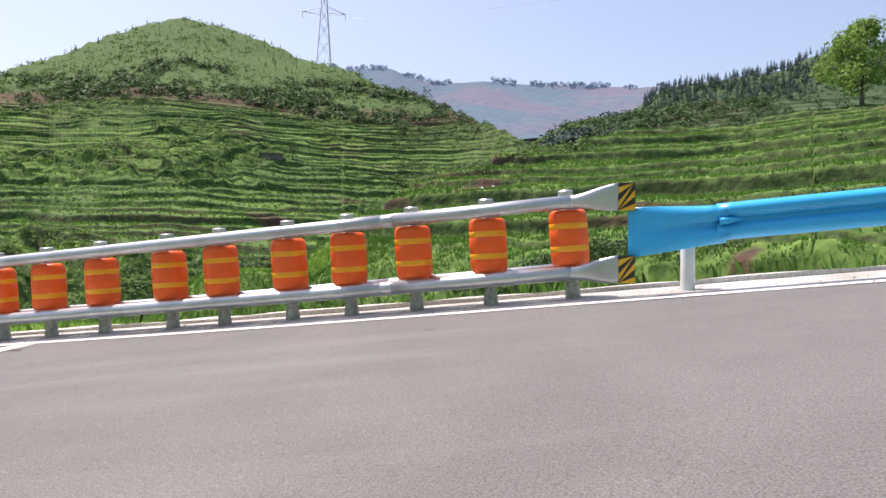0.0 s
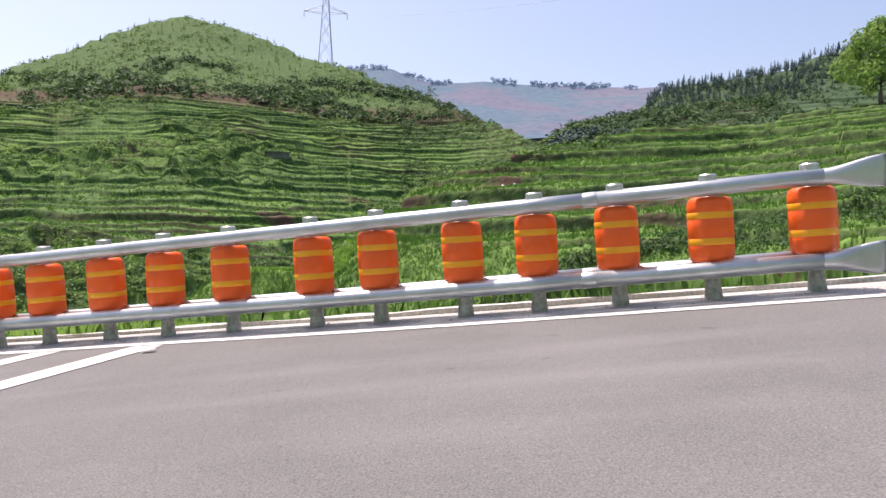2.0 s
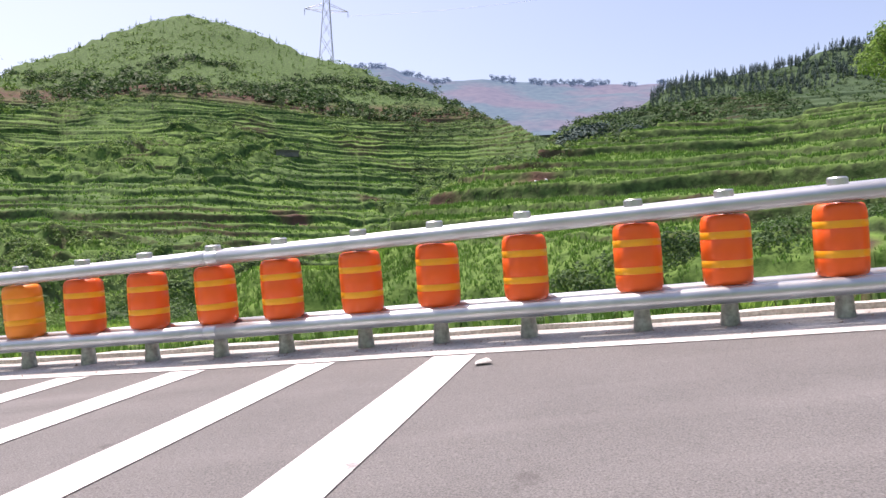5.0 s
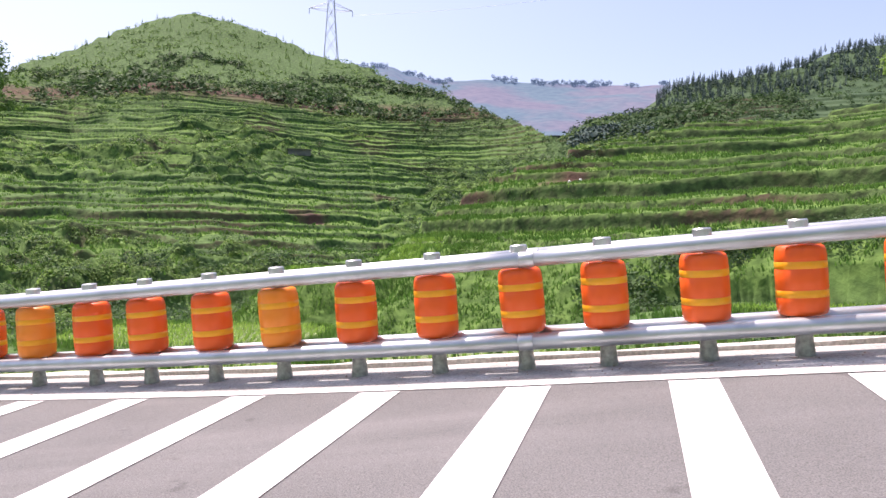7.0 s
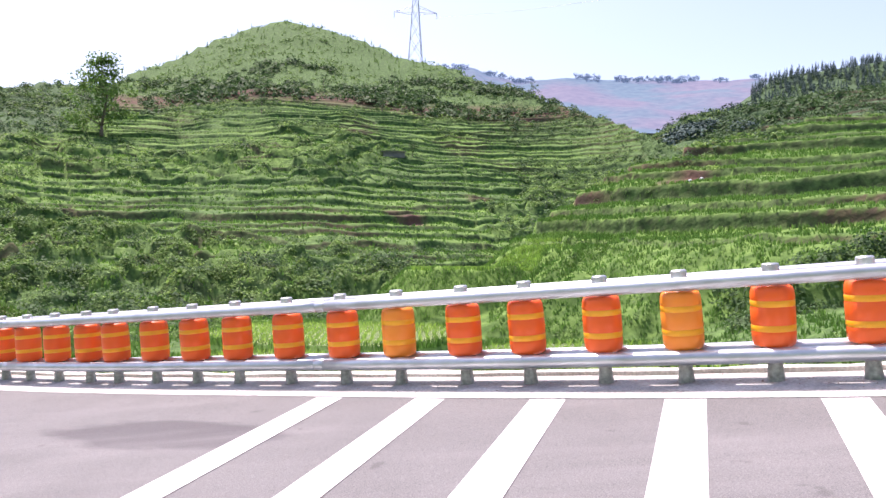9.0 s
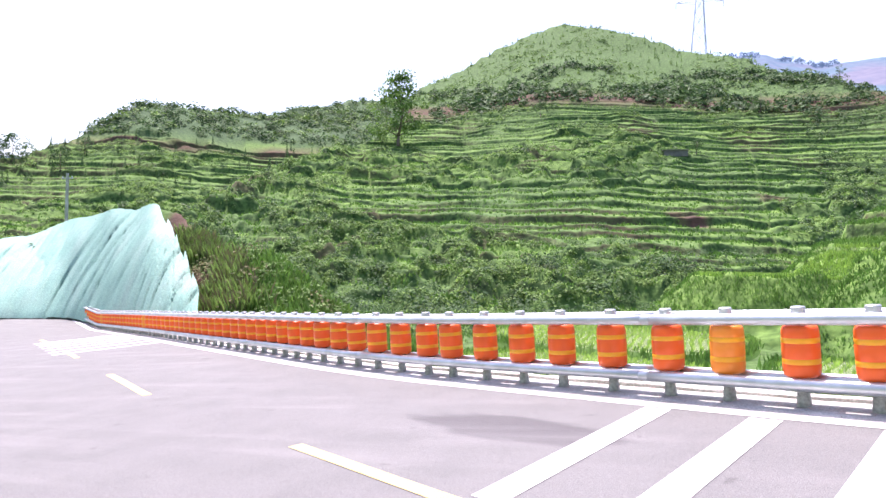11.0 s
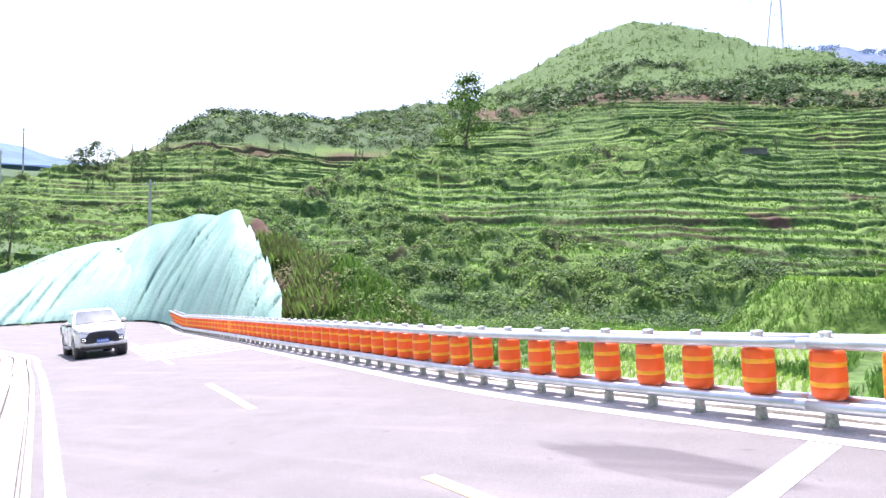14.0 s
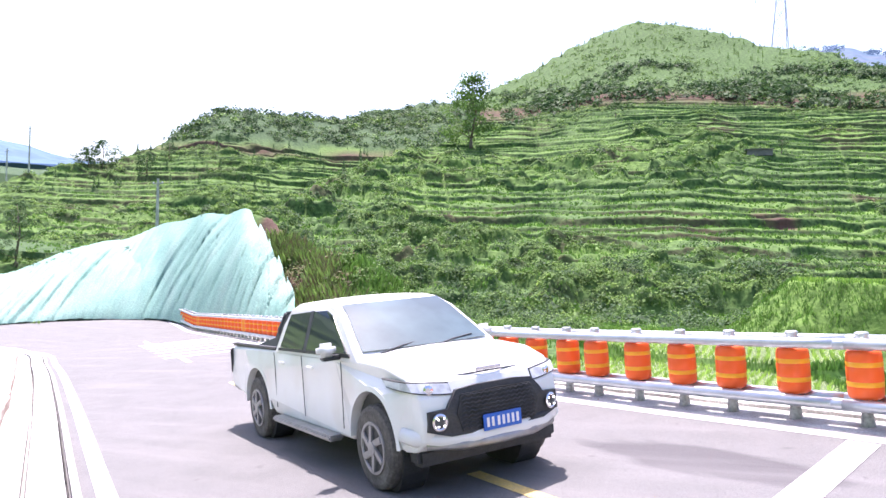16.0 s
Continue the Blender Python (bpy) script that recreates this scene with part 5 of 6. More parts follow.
def conifer_mesh(seed, h):
    """Whorls of drooping boughs round a thin stem."""
    rng = random.Random(seed)
    V, F = [], []
    for k in range(7):
        z = h * (0.12 + 0.125 * k)
        w = h * 0.18 * (1.05 - k / 7.0)
        for j in range(6):
            a = 2 * math.pi * (j + rng.random()) / 6
            q = w * rng.uniform(0.7, 1.25)
            b = len(V)
            ca, sa = math.cos(a), math.sin(a)
            V += [(-sa * 0.05, ca * 0.05, z + h * 0.1), (ca * q - sa * q * 0.32, sa * q + ca * q * 0.32, z - h * 0.02), (ca * q * 1.15, sa * q * 1.15, z - h * 0.045), (ca * q + sa * q * 0.32, sa * q - ca * q * 0.32, z - h * 0.02)]
            F.append((b, b + 1, b + 2, b + 3))
    b = len(V)
    V += [(0.06 * h / 6, 0, 0), (-0.03 * h / 6, 0.05 * h / 6, 0), (-0.03 * h / 6, -0.05 * h / 6, 0), (0, 0, h * 1.02)]
    F += [(b, b + 1, b + 3), (b + 1, b + 2, b + 3), (b + 2, b, b + 3)]
    return V, F


def forest(name, n, a0, a1, r0, r1, h0, h1, seed, label, mat):
    """A far wood as one mesh."""
    rng = np.random.default_rng(seed)
    x, y = sector(rng, n, a0, a1, r0, r1)
    z = ground_z(x, y)
    AV, AF = [], []
    kinds = [conifer_mesh(seed + k, 1.0) for k in range(5)]
    for i in range(n):
        V, F = kinds[i % 5]
        h = rng.uniform(h0, h1)
        b = len(AV)
        c, s = math.cos(i), math.sin(i)
        AV += [(x[i] + h * (vx * c - vy * s), y[i] + h * (vx * s + vy * c), z[i] + h * vz - 0.2) for vx, vy, vz in V]
        AF += [tuple(q + b for q in f) for f in F]
    tagged(mesh_object(name, AV, AF, mat), label, "forest", kind="stuff")


forest("pine_wood", 1150, -36, -15.0, 285, 338, 2.4, 4.6, 301, "dark pine wood along the ridge", M_PINE)
scrub("knoll_grove", 150, -14, -8, 172, 196, 1.4, 2.8, 60, 0.15, M_PINE, "small dark grove on a knoll", 302)
# crest trees glow faintly blue, as painted haze; they give no real light
M_FAR_TREE = material("haze_glow_tree", (0.05, 0.075, 0.07), (0.07, 0.09, 0.08), 0.05, 1.0, spec=0.0)
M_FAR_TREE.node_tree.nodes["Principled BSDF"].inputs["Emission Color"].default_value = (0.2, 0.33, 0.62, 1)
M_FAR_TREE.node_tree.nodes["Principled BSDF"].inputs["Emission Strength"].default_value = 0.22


def far_trees(n, seed):
    """Round crowns in groups along the far crest."""
    rng = np.random.default_rng(seed)
    a = rng.uniform(-17, 9.5, n)
    a = a[fbm(a * 9, a * 0 + 3.3, 9, 2, seed) > -0.12]
    r = rng.uniform(878, 912, len(a))
    x, y = -np.sin(np.radians(a)) * r, np.cos(np.radians(a)) * r - 1
    R = rng.uniform(1.3, 2.9, len(a))
    V, F = leaf_cloud(np.stack([x, y, far_z(x, y) + R * rng.uniform(0.4, 2.0, len(a))], 1), R, 26, R * 0.3, seed, spread=0.9)
    tagged(fast_mesh("far_ridge_trees", V, F, M_FAR_TREE), "thin line of trees on the far ridge, haze painted as a glow", "forest", kind="stuff")


far_trees(760, 303)
forest("summit_saplings", 420, 8, 34, 215, 303, 0.9, 2.4, 304, "sparse young trees on the hill's crest", M_LEAF)
forest("crest_saplings", 200, 32, 62, 165, 222, 0.9, 2.8, 305, "scattered young trees along the lower crest", M_LEAF_DARK)


# ---- tower, poles, cabin ----
def build_tower():
    root = tagged(new("transmission_tower"), "grey lattice steel power pylon standing behind the hill", "pylon")
    x, y = polar(9.45, 400)
    z = gz(x, y) - 2
    root.location, root.rotation_euler = (x, y, z), (0, 0, radians(12))
    H = 150.0 - z
    wb, wt = 10.0, 0.9
    half = lambda f: wb * (1 - f) ** 1.15 + wt * (1 - (1 - f) ** 1.15)
    corner = lambda f, k: Vector((half(f) * (1 if k in (0, 3) else -1), half(f) * (1 if k < 2 else -1), H * f))
    F_ = [0, .17, .32, .45, .56, .66, .74, .81, .87, .93, 1.0]
    for k in range(4):
        part("leg", tube_bm([corner(f, k) for f in F_], 0.17, 5), M_STEEL, root)
    for f0, f1 in zip(F_, F_[1:]):
        for k in range(4):
            k2 = (k + 1) % 4
            part("brace", tube_bm([corner(f0, k), corner(f1, k2)], 0.085, 4), M_STEEL, root)
            part("brace", tube_bm([corner(f0, k2), corner(f1, k)], 0.085, 4), M_STEEL, root)
    for f, L in (((131.5 - z) / H, 11.5), ((145.0 - z) / H, 9.0)):
        for sx in (-1, 1):
            tip = Vector((sx * L, 0, H * f + 0.6))
            for k in ((0, 3) if sx > 0 else (1, 2)):
                part("cross_arm", tube_bm([corner(f, k), tip], 0.14, 4), M_STEEL, root)
                part("cross_arm", tube_bm([corner(min(f + 0.03, 1), k), tip], 0.12, 4), M_STEEL, root)
            part("insulator", tube_bm([tip, tip - Vector((0, 0, 3.2))], 0.16, 6), M_STEEL, root)
    for n_, (dx, dy, dz) in enumerate(((330, -70, 44), (330, -60, 62), (330, -85, 58))):
        a = Vector((x + (11.2, 8.8, -8.8)[n_], y, (131.5, 145.0, 145.0)[n_] - 2.5))
        b = a + Vector((dx, dy, dz))
        pts = [a.lerp(b, u) - Vector((0, 0, 14 * 4 * u * (1 - u))) for u in np.linspace(0, 1, 16)]
        tagged(part("power_line", tube_bm(pts, 0.05, 4), M_STEEL), "thin sagging overhead power cable", "cable")


build_tower()


def build_pole(x, y, h, seed):
    root = tagged(new("utility_pole"), "slim grey concrete utility pole", "pole")
    root.location = (x, y, gz(x, y) - 0.3)
    part("shaft", tube_bm([(0, 0, 0), (0, 0, h)], [0.2, 0.13], 10), M_CONCRETE, root)
    part("crossarm", box_bm(1.6, 0.1, 0.1, pose(0, 0, h - 0.5)), M_STEEL, root)
    for dx in (-0.7, 0, 0.7):
        part("insulator", lathe_bm([(0.04, 0), (0.06, 0.06), (0.03, 0.16)], 8, pose(dx, 0, h - 0.45)), M_WHITE_POST, root)


build_pole(-76.5, 48.8, 9.5, 1)
for az, r in ((63.0, 185), (64.2, 190)):
    x, y = polar(az, r)
    build_pole(x, y, 10, 2)


def build_cabin():
    x, y = polar(13.3, 147)
    root = tagged(new("field_hut"), "small dark weathered hut on a terrace", "hut")
    root.location, root.rotation_euler = (x, y, gz(x, y) - 0.1), (0, 0, radians(13))
    part("wall", box_bm(4.2, 2.4, 1.2, pose(0, 0, 0.6), 0.03), M_CABIN, root)
    part("roof", box_bm(4.8, 3.0, 0.14, pose(0, 0, 1.3, 6, 0, 0), 0.03), M_CABIN, root)


build_cabin()



# ---- loose bits ----
def build_gravel(n, seed):
    rng = np.random.default_rng(seed)
    V, F = [], []
    for k in range(n):
        s, d = rng.uniform(-6, 40), rng.normal(0.05, 0.22)
        if d > 0.6 or d < -0.45:
            d = 0.1
        p, t, m = on_rail(float(s), float(d))
        q = rng.uniform(0.004, 0.011) * (2.0 if k % 23 == 0 else 1)
        b = len(V)
        for a in range(5):
            w = q * rng.uniform(0.7, 1.3)
            V.append((p.x + w * math.cos(a * 1.2566), p.y + w * math.sin(a * 1.2566), p.z + 0.004))
        V.append((p.x + rng.normal(0, q * 0.2), p.y, p.z + 0.006 + q * rng.uniform(0.5, 1.0)))
        F += [(b + a, b + (a + 1) % 5, b + 5) for a in range(5)]
    tagged(mesh_object("gravel", V, F, M_RUBBLE), "scattered grit and small stones on the verge", "gravel", kind="stuff")


build_gravel(1700, 401)


def build_rubble(n, seed):
    """Broken stones on the bank beside the drain."""
    rng = random.Random(seed)
    line = resample(INNER, 0.5, 40)
    T = np.gradient(line, axis=0)
    T /= np.linalg.norm(T, axis=1)[:, None]
    V, F = [], []
    for k in range(n):
        i = rng.randrange(len(line))
        d = rng.uniform(1.85, 4.6)
        x, y = line[i] + np.array([-T[i, 1], T[i, 0]]) * d
        q = rng.uniform(0.04, 0.16)
        z = float(road_z(x, y)) + 0.25
        b = len(V)
        ring = [(q * rng.uniform(0.7, 1.2) * math.cos(a), q * rng.uniform(0.7, 1.2) * math.sin(a)) for a in (0, 1.05, 2.1, 3.14, 4.2, 5.2)]
        V += [(x + u, y + v, z - 0.03) for u, v in ring] + [(x + u * 0.6, y + v * 0.6, z + q * rng.uniform(0.5, 0.9)) for u, v in ring]
        F += [(b + a, b + (a + 1) % 6, b + 6 + (a + 1) % 6, b + 6 + a) for a in range(6)] + [tuple(b + 6 + a for a in range(6))]
    tagged(mesh_object("rubble", V, F, M_RUBBLE), "broken brown stones heaped beside the drain", "rubble", kind="stuff")


build_rubble(700, 402)
for k, (dx, dy) in enumerate(((0, 0), (0.9, 0.3))):
    x, y = 2.9 + dx, 57.2 + dy
    tagged(part("sack", lathe_bm([(0.03, 0), (0.13, 0.03), (0.15, 0.12), (0.10, 0.22), (0.03, 0.26)], 10, pose(x, y, gz(x, y) - 0.05)), M_WHITE_POST, smooth=True), "small white sack lying on a terrace", "sack")


# ---- pickup ----
WB, WR = 3.36, 0.385


def build_wheel(parent, x, y):
    w = new("wheel")
    w.parent = parent
    w.matrix_basis = pose(x, y, WR)
    rot = pose(0, 0, 0, 90, 0, 0)
    tyre = lathe_bm([(0.215, -0.12), (0.33, -0.128), (0.37, -0.115), (WR, -0.08), (WR, 0.08), (0.37, 0.115), (0.33, 0.128), (0.215, 0.12)], 36, rot)
    part("tyre", tyre, M_TYRE, w, "dusty black tyre", smooth=False)
    side = 1 if y > 0 else -1
    part("rim", lathe_bm([(0.232, -0.122), (0.232, 0.122)], 30, rot), M_TRIM, w)
    for k in range(6):
        m = pose(0, side * 0.13, 0) @ pose(0, 0, 0, 0, 60 * k, 0) @ pose(0.12, 0, 0, 0, 14, 0)
        part("spoke", box_bm(0.19, 0.03, 0.062, m, 0.008), M_RIM, w)
    bm = lathe_bm([(0.24, 0.118), (0.237, 0.135), (0.212, 0.135), (0.205, 0.118)], 30, pose(0, 0, 0, -90 * side, 0, 0))
    part("rim_lip", bm, M_RIM, w, "grey alloy rim lip")
    part("hub", lathe_bm([(0.07, 0.12), (0.065, 0.15), (0.03, 0.155)], 14, pose(0, 0, 0, -90 * side, 0, 0)), M_RIM, w)
    return w


def arc(cx, cz, r, a0, a1, n=12):
    return [(cx + r * math.cos(radians(a)), cz + r * math.sin(radians(a))) for a in np.linspace(a0, a1, n)]


def skin(rows, closed=False):
    """Faces between rows of points of equal length."""
    bm = bmesh.new()
    R = [[bm.verts.new(p) for p in r] for r in rows]
    for a, b in zip(R, R[1:]):
        k = len(a)
        for j in range(k if closed else k - 1):
            bm.faces.new((a[j], a[(j + 1) % k], b[(j + 1) % k], b[j]))
    return bm, R


def build_pickup():
    car = tagged(new("pickup_truck"), "white crew-cab pickup truck with black grille driving along the road", "pickup")

    def half(x):
        f = max(0.0, (x - 3.55) / 0.75)
        b = max(0.0, (-0.9 - x) / 0.4)
        return 0.93 - 0.17 * f * f - 0.03 * b
    prof = [(-1.22, 0.58), (-1.27, 0.72), (-1.25, 1.02), (-1.22, 1.13), (-0.6, 1.145), (0.0, 1.15), (0.72, 1.155), (1.6, 1.15), (2.5, 1.16), (2.86, 1.17), (3.2, 1.165), (3.6, 1.13), (3.95, 1.06), (4.12, 0.98),
            (4.2, 0.86), (4.24, 0.66), (4.2, 0.5), (4.05, 0.4), (3.9, 0.4)] + arc(WB, 0.42, 0.49, 0, 180)[0:] + [(2.8, 0.37), (1.6, 0.36), (0.56, 0.37)] + arc(0, 0.42, 0.49, 0, 180) + [(-0.62, 0.5)]
    bm = bmesh.new()
    cols = []
    for f in (-1.0, -0.93, -0.5, 0.0, 0.5, 0.93, 1.0):
        col = []
        for x, z in prof:
            tuck = 0.05 * max(0, (z - 0.8) / 0.35) ** 2 + 0.05 * max(0, (0.62 - z) / 0.25) ** 1.5
            y = f * (half(x) - tuck)
            crown = 0.05 * (1 - f * f) if z > 1.0 and x > 2.6 else 0.0
            round_ = 0.022 if abs(f) == 1.0 and z > 0.97 else 0.0
            bow = 0.10 * (1 - f * f) if x > 4.0 else 0.0
            col.append(bm.verts.new((x + bow, y, z + crown - round_)))
        cols.append(col)
    n = len(prof)
    for a, b in zip(cols, cols[1:]):
        for j in range(n):
            bm.faces.new((a[j], a[(j + 1) % n], b[(j + 1) % n], b[j]))
    bm.faces.new(cols[0])
    bm.faces.new(cols[-1][::-1])
    body = part("body", bm, M_CAR, car)
    bv = body.modifiers.new("bevel", "BEVEL")
    bv.width, bv.segments, bv.limit_method, bv.angle_limit = 0.025, 3, "ANGLE", radians(38)
    # cab: side outline with tumblehome
    cp = [(0.66, 1.13), (0.80, 1.5), (0.93, 1.74), (1.10, 1.805), (1.6, 1.835), (2.0, 1.82), (2.2, 1.785), (2.42, 1.66), (2.98, 1.2), (3.06, 1.13)]
    hw = lambda z: 0.885 - 0.20 * ((z - 1.13) / 0.7) ** 1.2
    rows = []
    for f in (-1, -0.9, -0.45, 0, 0.45, 0.9, 1):
        rows.append([(x + (0.07 * (1 - f * f) if x > 2.1 else 0), f * hw(z), z + (0.028 * (1 - f * f) if z > 1.7 else 0) - (0.02 if abs(f) == 1 and z > 1.7 else 0)) for x, z in cp])
    bm, R = skin(rows)
    bm.faces.new(R[0])
    bm.faces.new(R[-1][::-1])
    cab = part("cab", bm, M_CAR, car)
    bv = cab.modifiers.new("bevel", "BEVEL")
    bv.width, bv.segments, bv.limit_method, bv.angle_limit = 0.02, 2, "ANGLE", radians(38)

    def glass(poly, side, nm, mat, lab=""):
        q = bmesh.new()
        f_ = [q.verts.new((x, side * (hw(z) + 0.006), z)) for x, z in poly]
        g_ = [q.verts.new((x, side * (hw(z) - 0.01), z)) for x, z in poly]
        q.faces.new(f_)
        k = len(poly)
        for i in range(k):
            q.faces.new((f_[i], f_[(i + 1) % k], g_[(i + 1) % k], g_[i]))
        return part(nm, q, mat, car, lab)
    for side in (-1, 1):
        glass([(1.70, 1.19), (1.72, 1.70), (2.05, 1.715), (2.25, 1.65), (2.78, 1.21)], side, "side_window", M_GLASS, "dark tinted side window")
        glass([(0.86, 1.20), (0.98, 1.66), (1.60, 1.70), (1.60, 1.19)], side, "side_window", M_GLASS, "dark tinted side window")
        glass([(1.605, 1.17), (1.605, 1.71), (1.695, 1.712), (1.695, 1.17)], side, "door_pillar", M_TRIM)
        glass([(0.80, 1.155), (0.80, 1.185), (2.84, 1.2), (2.88, 1.165)], side, "window_trim", M_TRIM)
        y = side * 0.915
        for x0 in (0.74, 1.66, 2.72):
            part("door_gap", box_bm(0.006, 0.008, 0.66, pose(x0, side * 0.926, 0.8, 0, 3 if x0 > 2 else 0, 0)), M_TRIM, car)
        for x0 in (0.98, 1.90):
            part("door_handle", box_bm(0.17, 0.035, 0.032, pose(x0, side * 0.93, 1.02), 0.01), M_CAR, car)
        arm = part("mirror", box_bm(0.13, 0.22, 0.17, pose(2.62, side * 1.03, 1.26), 0.05), M_CAR, car, "white door mirror housing", smooth=True)
        part("mirror_foot", box_bm(0.10, 0.24, 0.05, pose(2.6, side * 0.96, 1.165), 0.015), M_TRIM, car)
        part("side_step", box_bm(1.75, 0.17, 0.06, pose(1.68, side * 0.95, 0.36), 0.02), M_RIM, car, "grey aluminium side step")
        for ax in (0, WB):
            # flared arch lip
            pts_o, pts_i = arc(ax, 0.42, 0.525, 0, 180, 18), arc(ax, 0.42, 0.478, 0, 180, 18)
            q = bmesh.new()
            rr = [[q.verts.new((x, side * (min(half(x), 0.93) + o), z)) for x, z in P] for P, o in ((pts_o, 0.0), (pts_o, 0.004), (pts_i, 0.012), (pts_i, -0.1))]
            for a, b in zip(rr, rr[1:]):
                for j in range(17):
                    q.faces.new((a[j], a[j + 1], b[j + 1], b[j]))
            part("arch_lip", q, M_CAR, car)
            part("arch_liner", lathe_bm([(0.47, -0.14), (0.47, 0.14)], 24, pose(ax, side * 0.70, 0.42, 90, 0, 0)), M_TRIM, car, "dark wheel arch liner")
        # headlamps, fog lamps, tail lamps
        def corner_patch(u, grow, out):
            """Two points, high and low, on the nose's corner; u runs from the grille round to the wing."""
            zu, zl = 0.965 + 0.055 * u + grow, 0.885 + 0.085 * u ** 1.5 - grow
            pair = []
            for z in (zu, zl):
                xp = float(np.interp(z, [0.66, 0.86, 0.98, 1.06], [4.24, 4.2, 4.12, 3.95]))
                tuck = 0.05 * max(0, (z - 0.8) / 0.35) ** 2
                if u < 0.6:
                    f = 0.58 + 0.42 * u / 0.6
                    p = (xp + 0.10 * (1 - f * f) + out, side * (f * (half(xp) - tuck) + out * f), z)
                else:
                    x = xp - 0.42 * (u - 0.6) / 0.4
                    p = (x + out * 0.4, side * (half(x) - tuck + out), z)
                pair.append(p)
            return pair
        for nm, grow, out, mat, lab in (("headlight_bezel", 0.012, 0.012, M_TRIM, "thin black headlight surround"), ("headlight", 0.0, 0.018, M_LAMP, "clear slanting headlight")):
            cols = [corner_patch(u, grow, out) for u in np.linspace(0, 1, 9)]
            back = [corner_patch(u, grow, -0.03) for u in np.linspace(0, 1, 9)]
            q, R_ = skin([[b_[0], c_[0], c_[1], b_[1]] for c_, b_ in zip(cols, back)])
            for r_ in (R_[0], R_[-1]):
                q.faces.new(r_)
            lamp = part(nm, q, mat, car, lab, smooth=False)
        part("lamp_lens", lathe_bm([(0.05, 0), (0.048, 0.02), (0.025, 0.032)], 16, pose(4.185, side * 0.69, 0.93, 0, 90, side * 24)), M_CHROME, lamp)
        fog = part("fog_lamp", lathe_bm([(0.07, 0), (0.075, 0.02), (0.06, 0.03), (0.052, 0.026)], 20, pose(4.30, side * 0.645, 0.665, 0, 90, side * 14)), M_CHROME, car, "round chrome-ringed fog lamp")
        part("fog_bowl", lathe_bm([(0.05, 0.02), (0.05, 0.031), (0.03, 0.034)], 18, pose(4.30, side * 0.645, 0.665, 0, 90, side * 14)), M_GLASS, fog, "dark fog lamp bowl")
        for dy, dz in ((-0.03, 0.03), (0.03, 0.03), (-0.03, -0.03), (0.03, -0.03)):
            part("diode", lathe_bm([(0.008, 0), (0.008, 0.006)], 8, pose(4.335, side * 0.645 + dy, 0.665 + dz, 0, 90, side * 12)), M_GLOW, fog, "lit white daytime diode")
        part("tail_lamp", box_bm(0.07, 0.09, 0.36, pose(-1.235, side * 0.86, 0.92), 0.02), M_DARK_RUBBER, car)
        part("bed_rail", box_bm(1.85, 0.09, 0.035, pose(-0.28, side * 0.83, 1.16), 0.012), M_TRIM, car)
        # sport bar
        bar = tube_bm([(0.62, side * 0.74, 1.16), (0.5, side * 0.72, 1.42), (0.66, side * 0.68, 1.66)], [0.045, 0.045, 0.04], 10)
        part("sport_bar", bar, M_TRIM, car, "black tubular sport bar", smooth=True)
        q = bmesh.new()
        f_ = [q.verts.new((a, side * b, c)) for a, b, c in ((-0.25, 0.80, 1.17), (0.66, 0.80, 1.17), (0.80, 0.70, 1.66), (0.58, 0.70, 1.64), (0.38, 0.76, 1.3))]
        g_ = [q.verts.new((v.co.x, v.co.y - side * 0.05, v.co.z)) for v in f_]
        q.faces.new(f_)
        q.faces.new(g_[::-1])
        for i in range(5):
            q.faces.new((f_[i], f_[(i + 1) % 5], g_[(i + 1) % 5], g_[i]))
        part("bar_fairing", q, M_TRIM, car)
    part("sport_bar_hoop", tube_bm([(0.66, -0.68, 1.66), (0.66, 0, 1.69), (0.66, 0.68, 1.66)], 0.04, 10), M_TRIM, car, smooth=True)
    # windscreen on the raked front of the cab
    N = 9
    rows = []
    for j in range(N):
        f = -0.93 + 1.86 * j / (N - 1)
        a = [(2.235, 1.772), (2.44, 1.652), (2.72, 1.42), (2.97, 1.215)]
        rows.append([(x + 0.07 * (1 - f * f) + 0.012, f * (hw(z) - 0.02), z + 0.010) for x, z in a])
    bm, R = skin(rows)
    part("windscreen", bm, M_SHIELD, car, "large raked windscreen reflecting the sky", smooth=True)
    for y0, y1 in ((-0.62, -0.05), (0.02, 0.6)):
        part("wiper", tube_bm([(3.08, y0, 1.19), (3.02, (y0 + y1) / 2, 1.245), (2.97, y1, 1.275)], [0.014, 0.011, 0.008], 6), M_TRIM, car)
    # grille and lower mask, bowed with the nose
    def mask(poly, out, nm, mat, lab="", depth=0.05):
        q = bmesh.new()
        bow = lambda y: 4.245 + 0.10 * (1 - min(1, abs(y) / 0.76) ** 2.0) + out
        f_ = [q.verts.new((bow(y) - 0.06 * max(0, (z - 0.72) / 0.2) ** 2, y, z)) for y, z in poly]
        g_ = [q.verts.new((v.co.x - depth, v.co.y, v.co.z)) for v in f_]
        k = len(poly)
        q.faces.new(f_)
        for i in range(k):
            q.faces.new((f_[i], f_[(i + 1) % k], g_[(i + 1) % k], g_[i]))
        return part(nm, q, mat, car, lab)
    half_mask = [(0.0, 0.93), (0.22, 0.93), (0.44, 0.91), (0.52, 0.82), (0.56, 0.765), (0.745, 0.755), (0.755, 0.59), (0.54, 0.53), (0.3, 0.53), (0.0, 0.53)]
    grille = mask(half_mask + [(-y, z) for y, z in half_mask[-2:0:-1]], 0.03, "grille_surround", M_TRIM, "black trapezoid grille surround")
    hg = [(0.0, 0.88), (0.4, 0.87), (0.47, 0.72), (0.42, 0.56), (0.0, 0.56)]
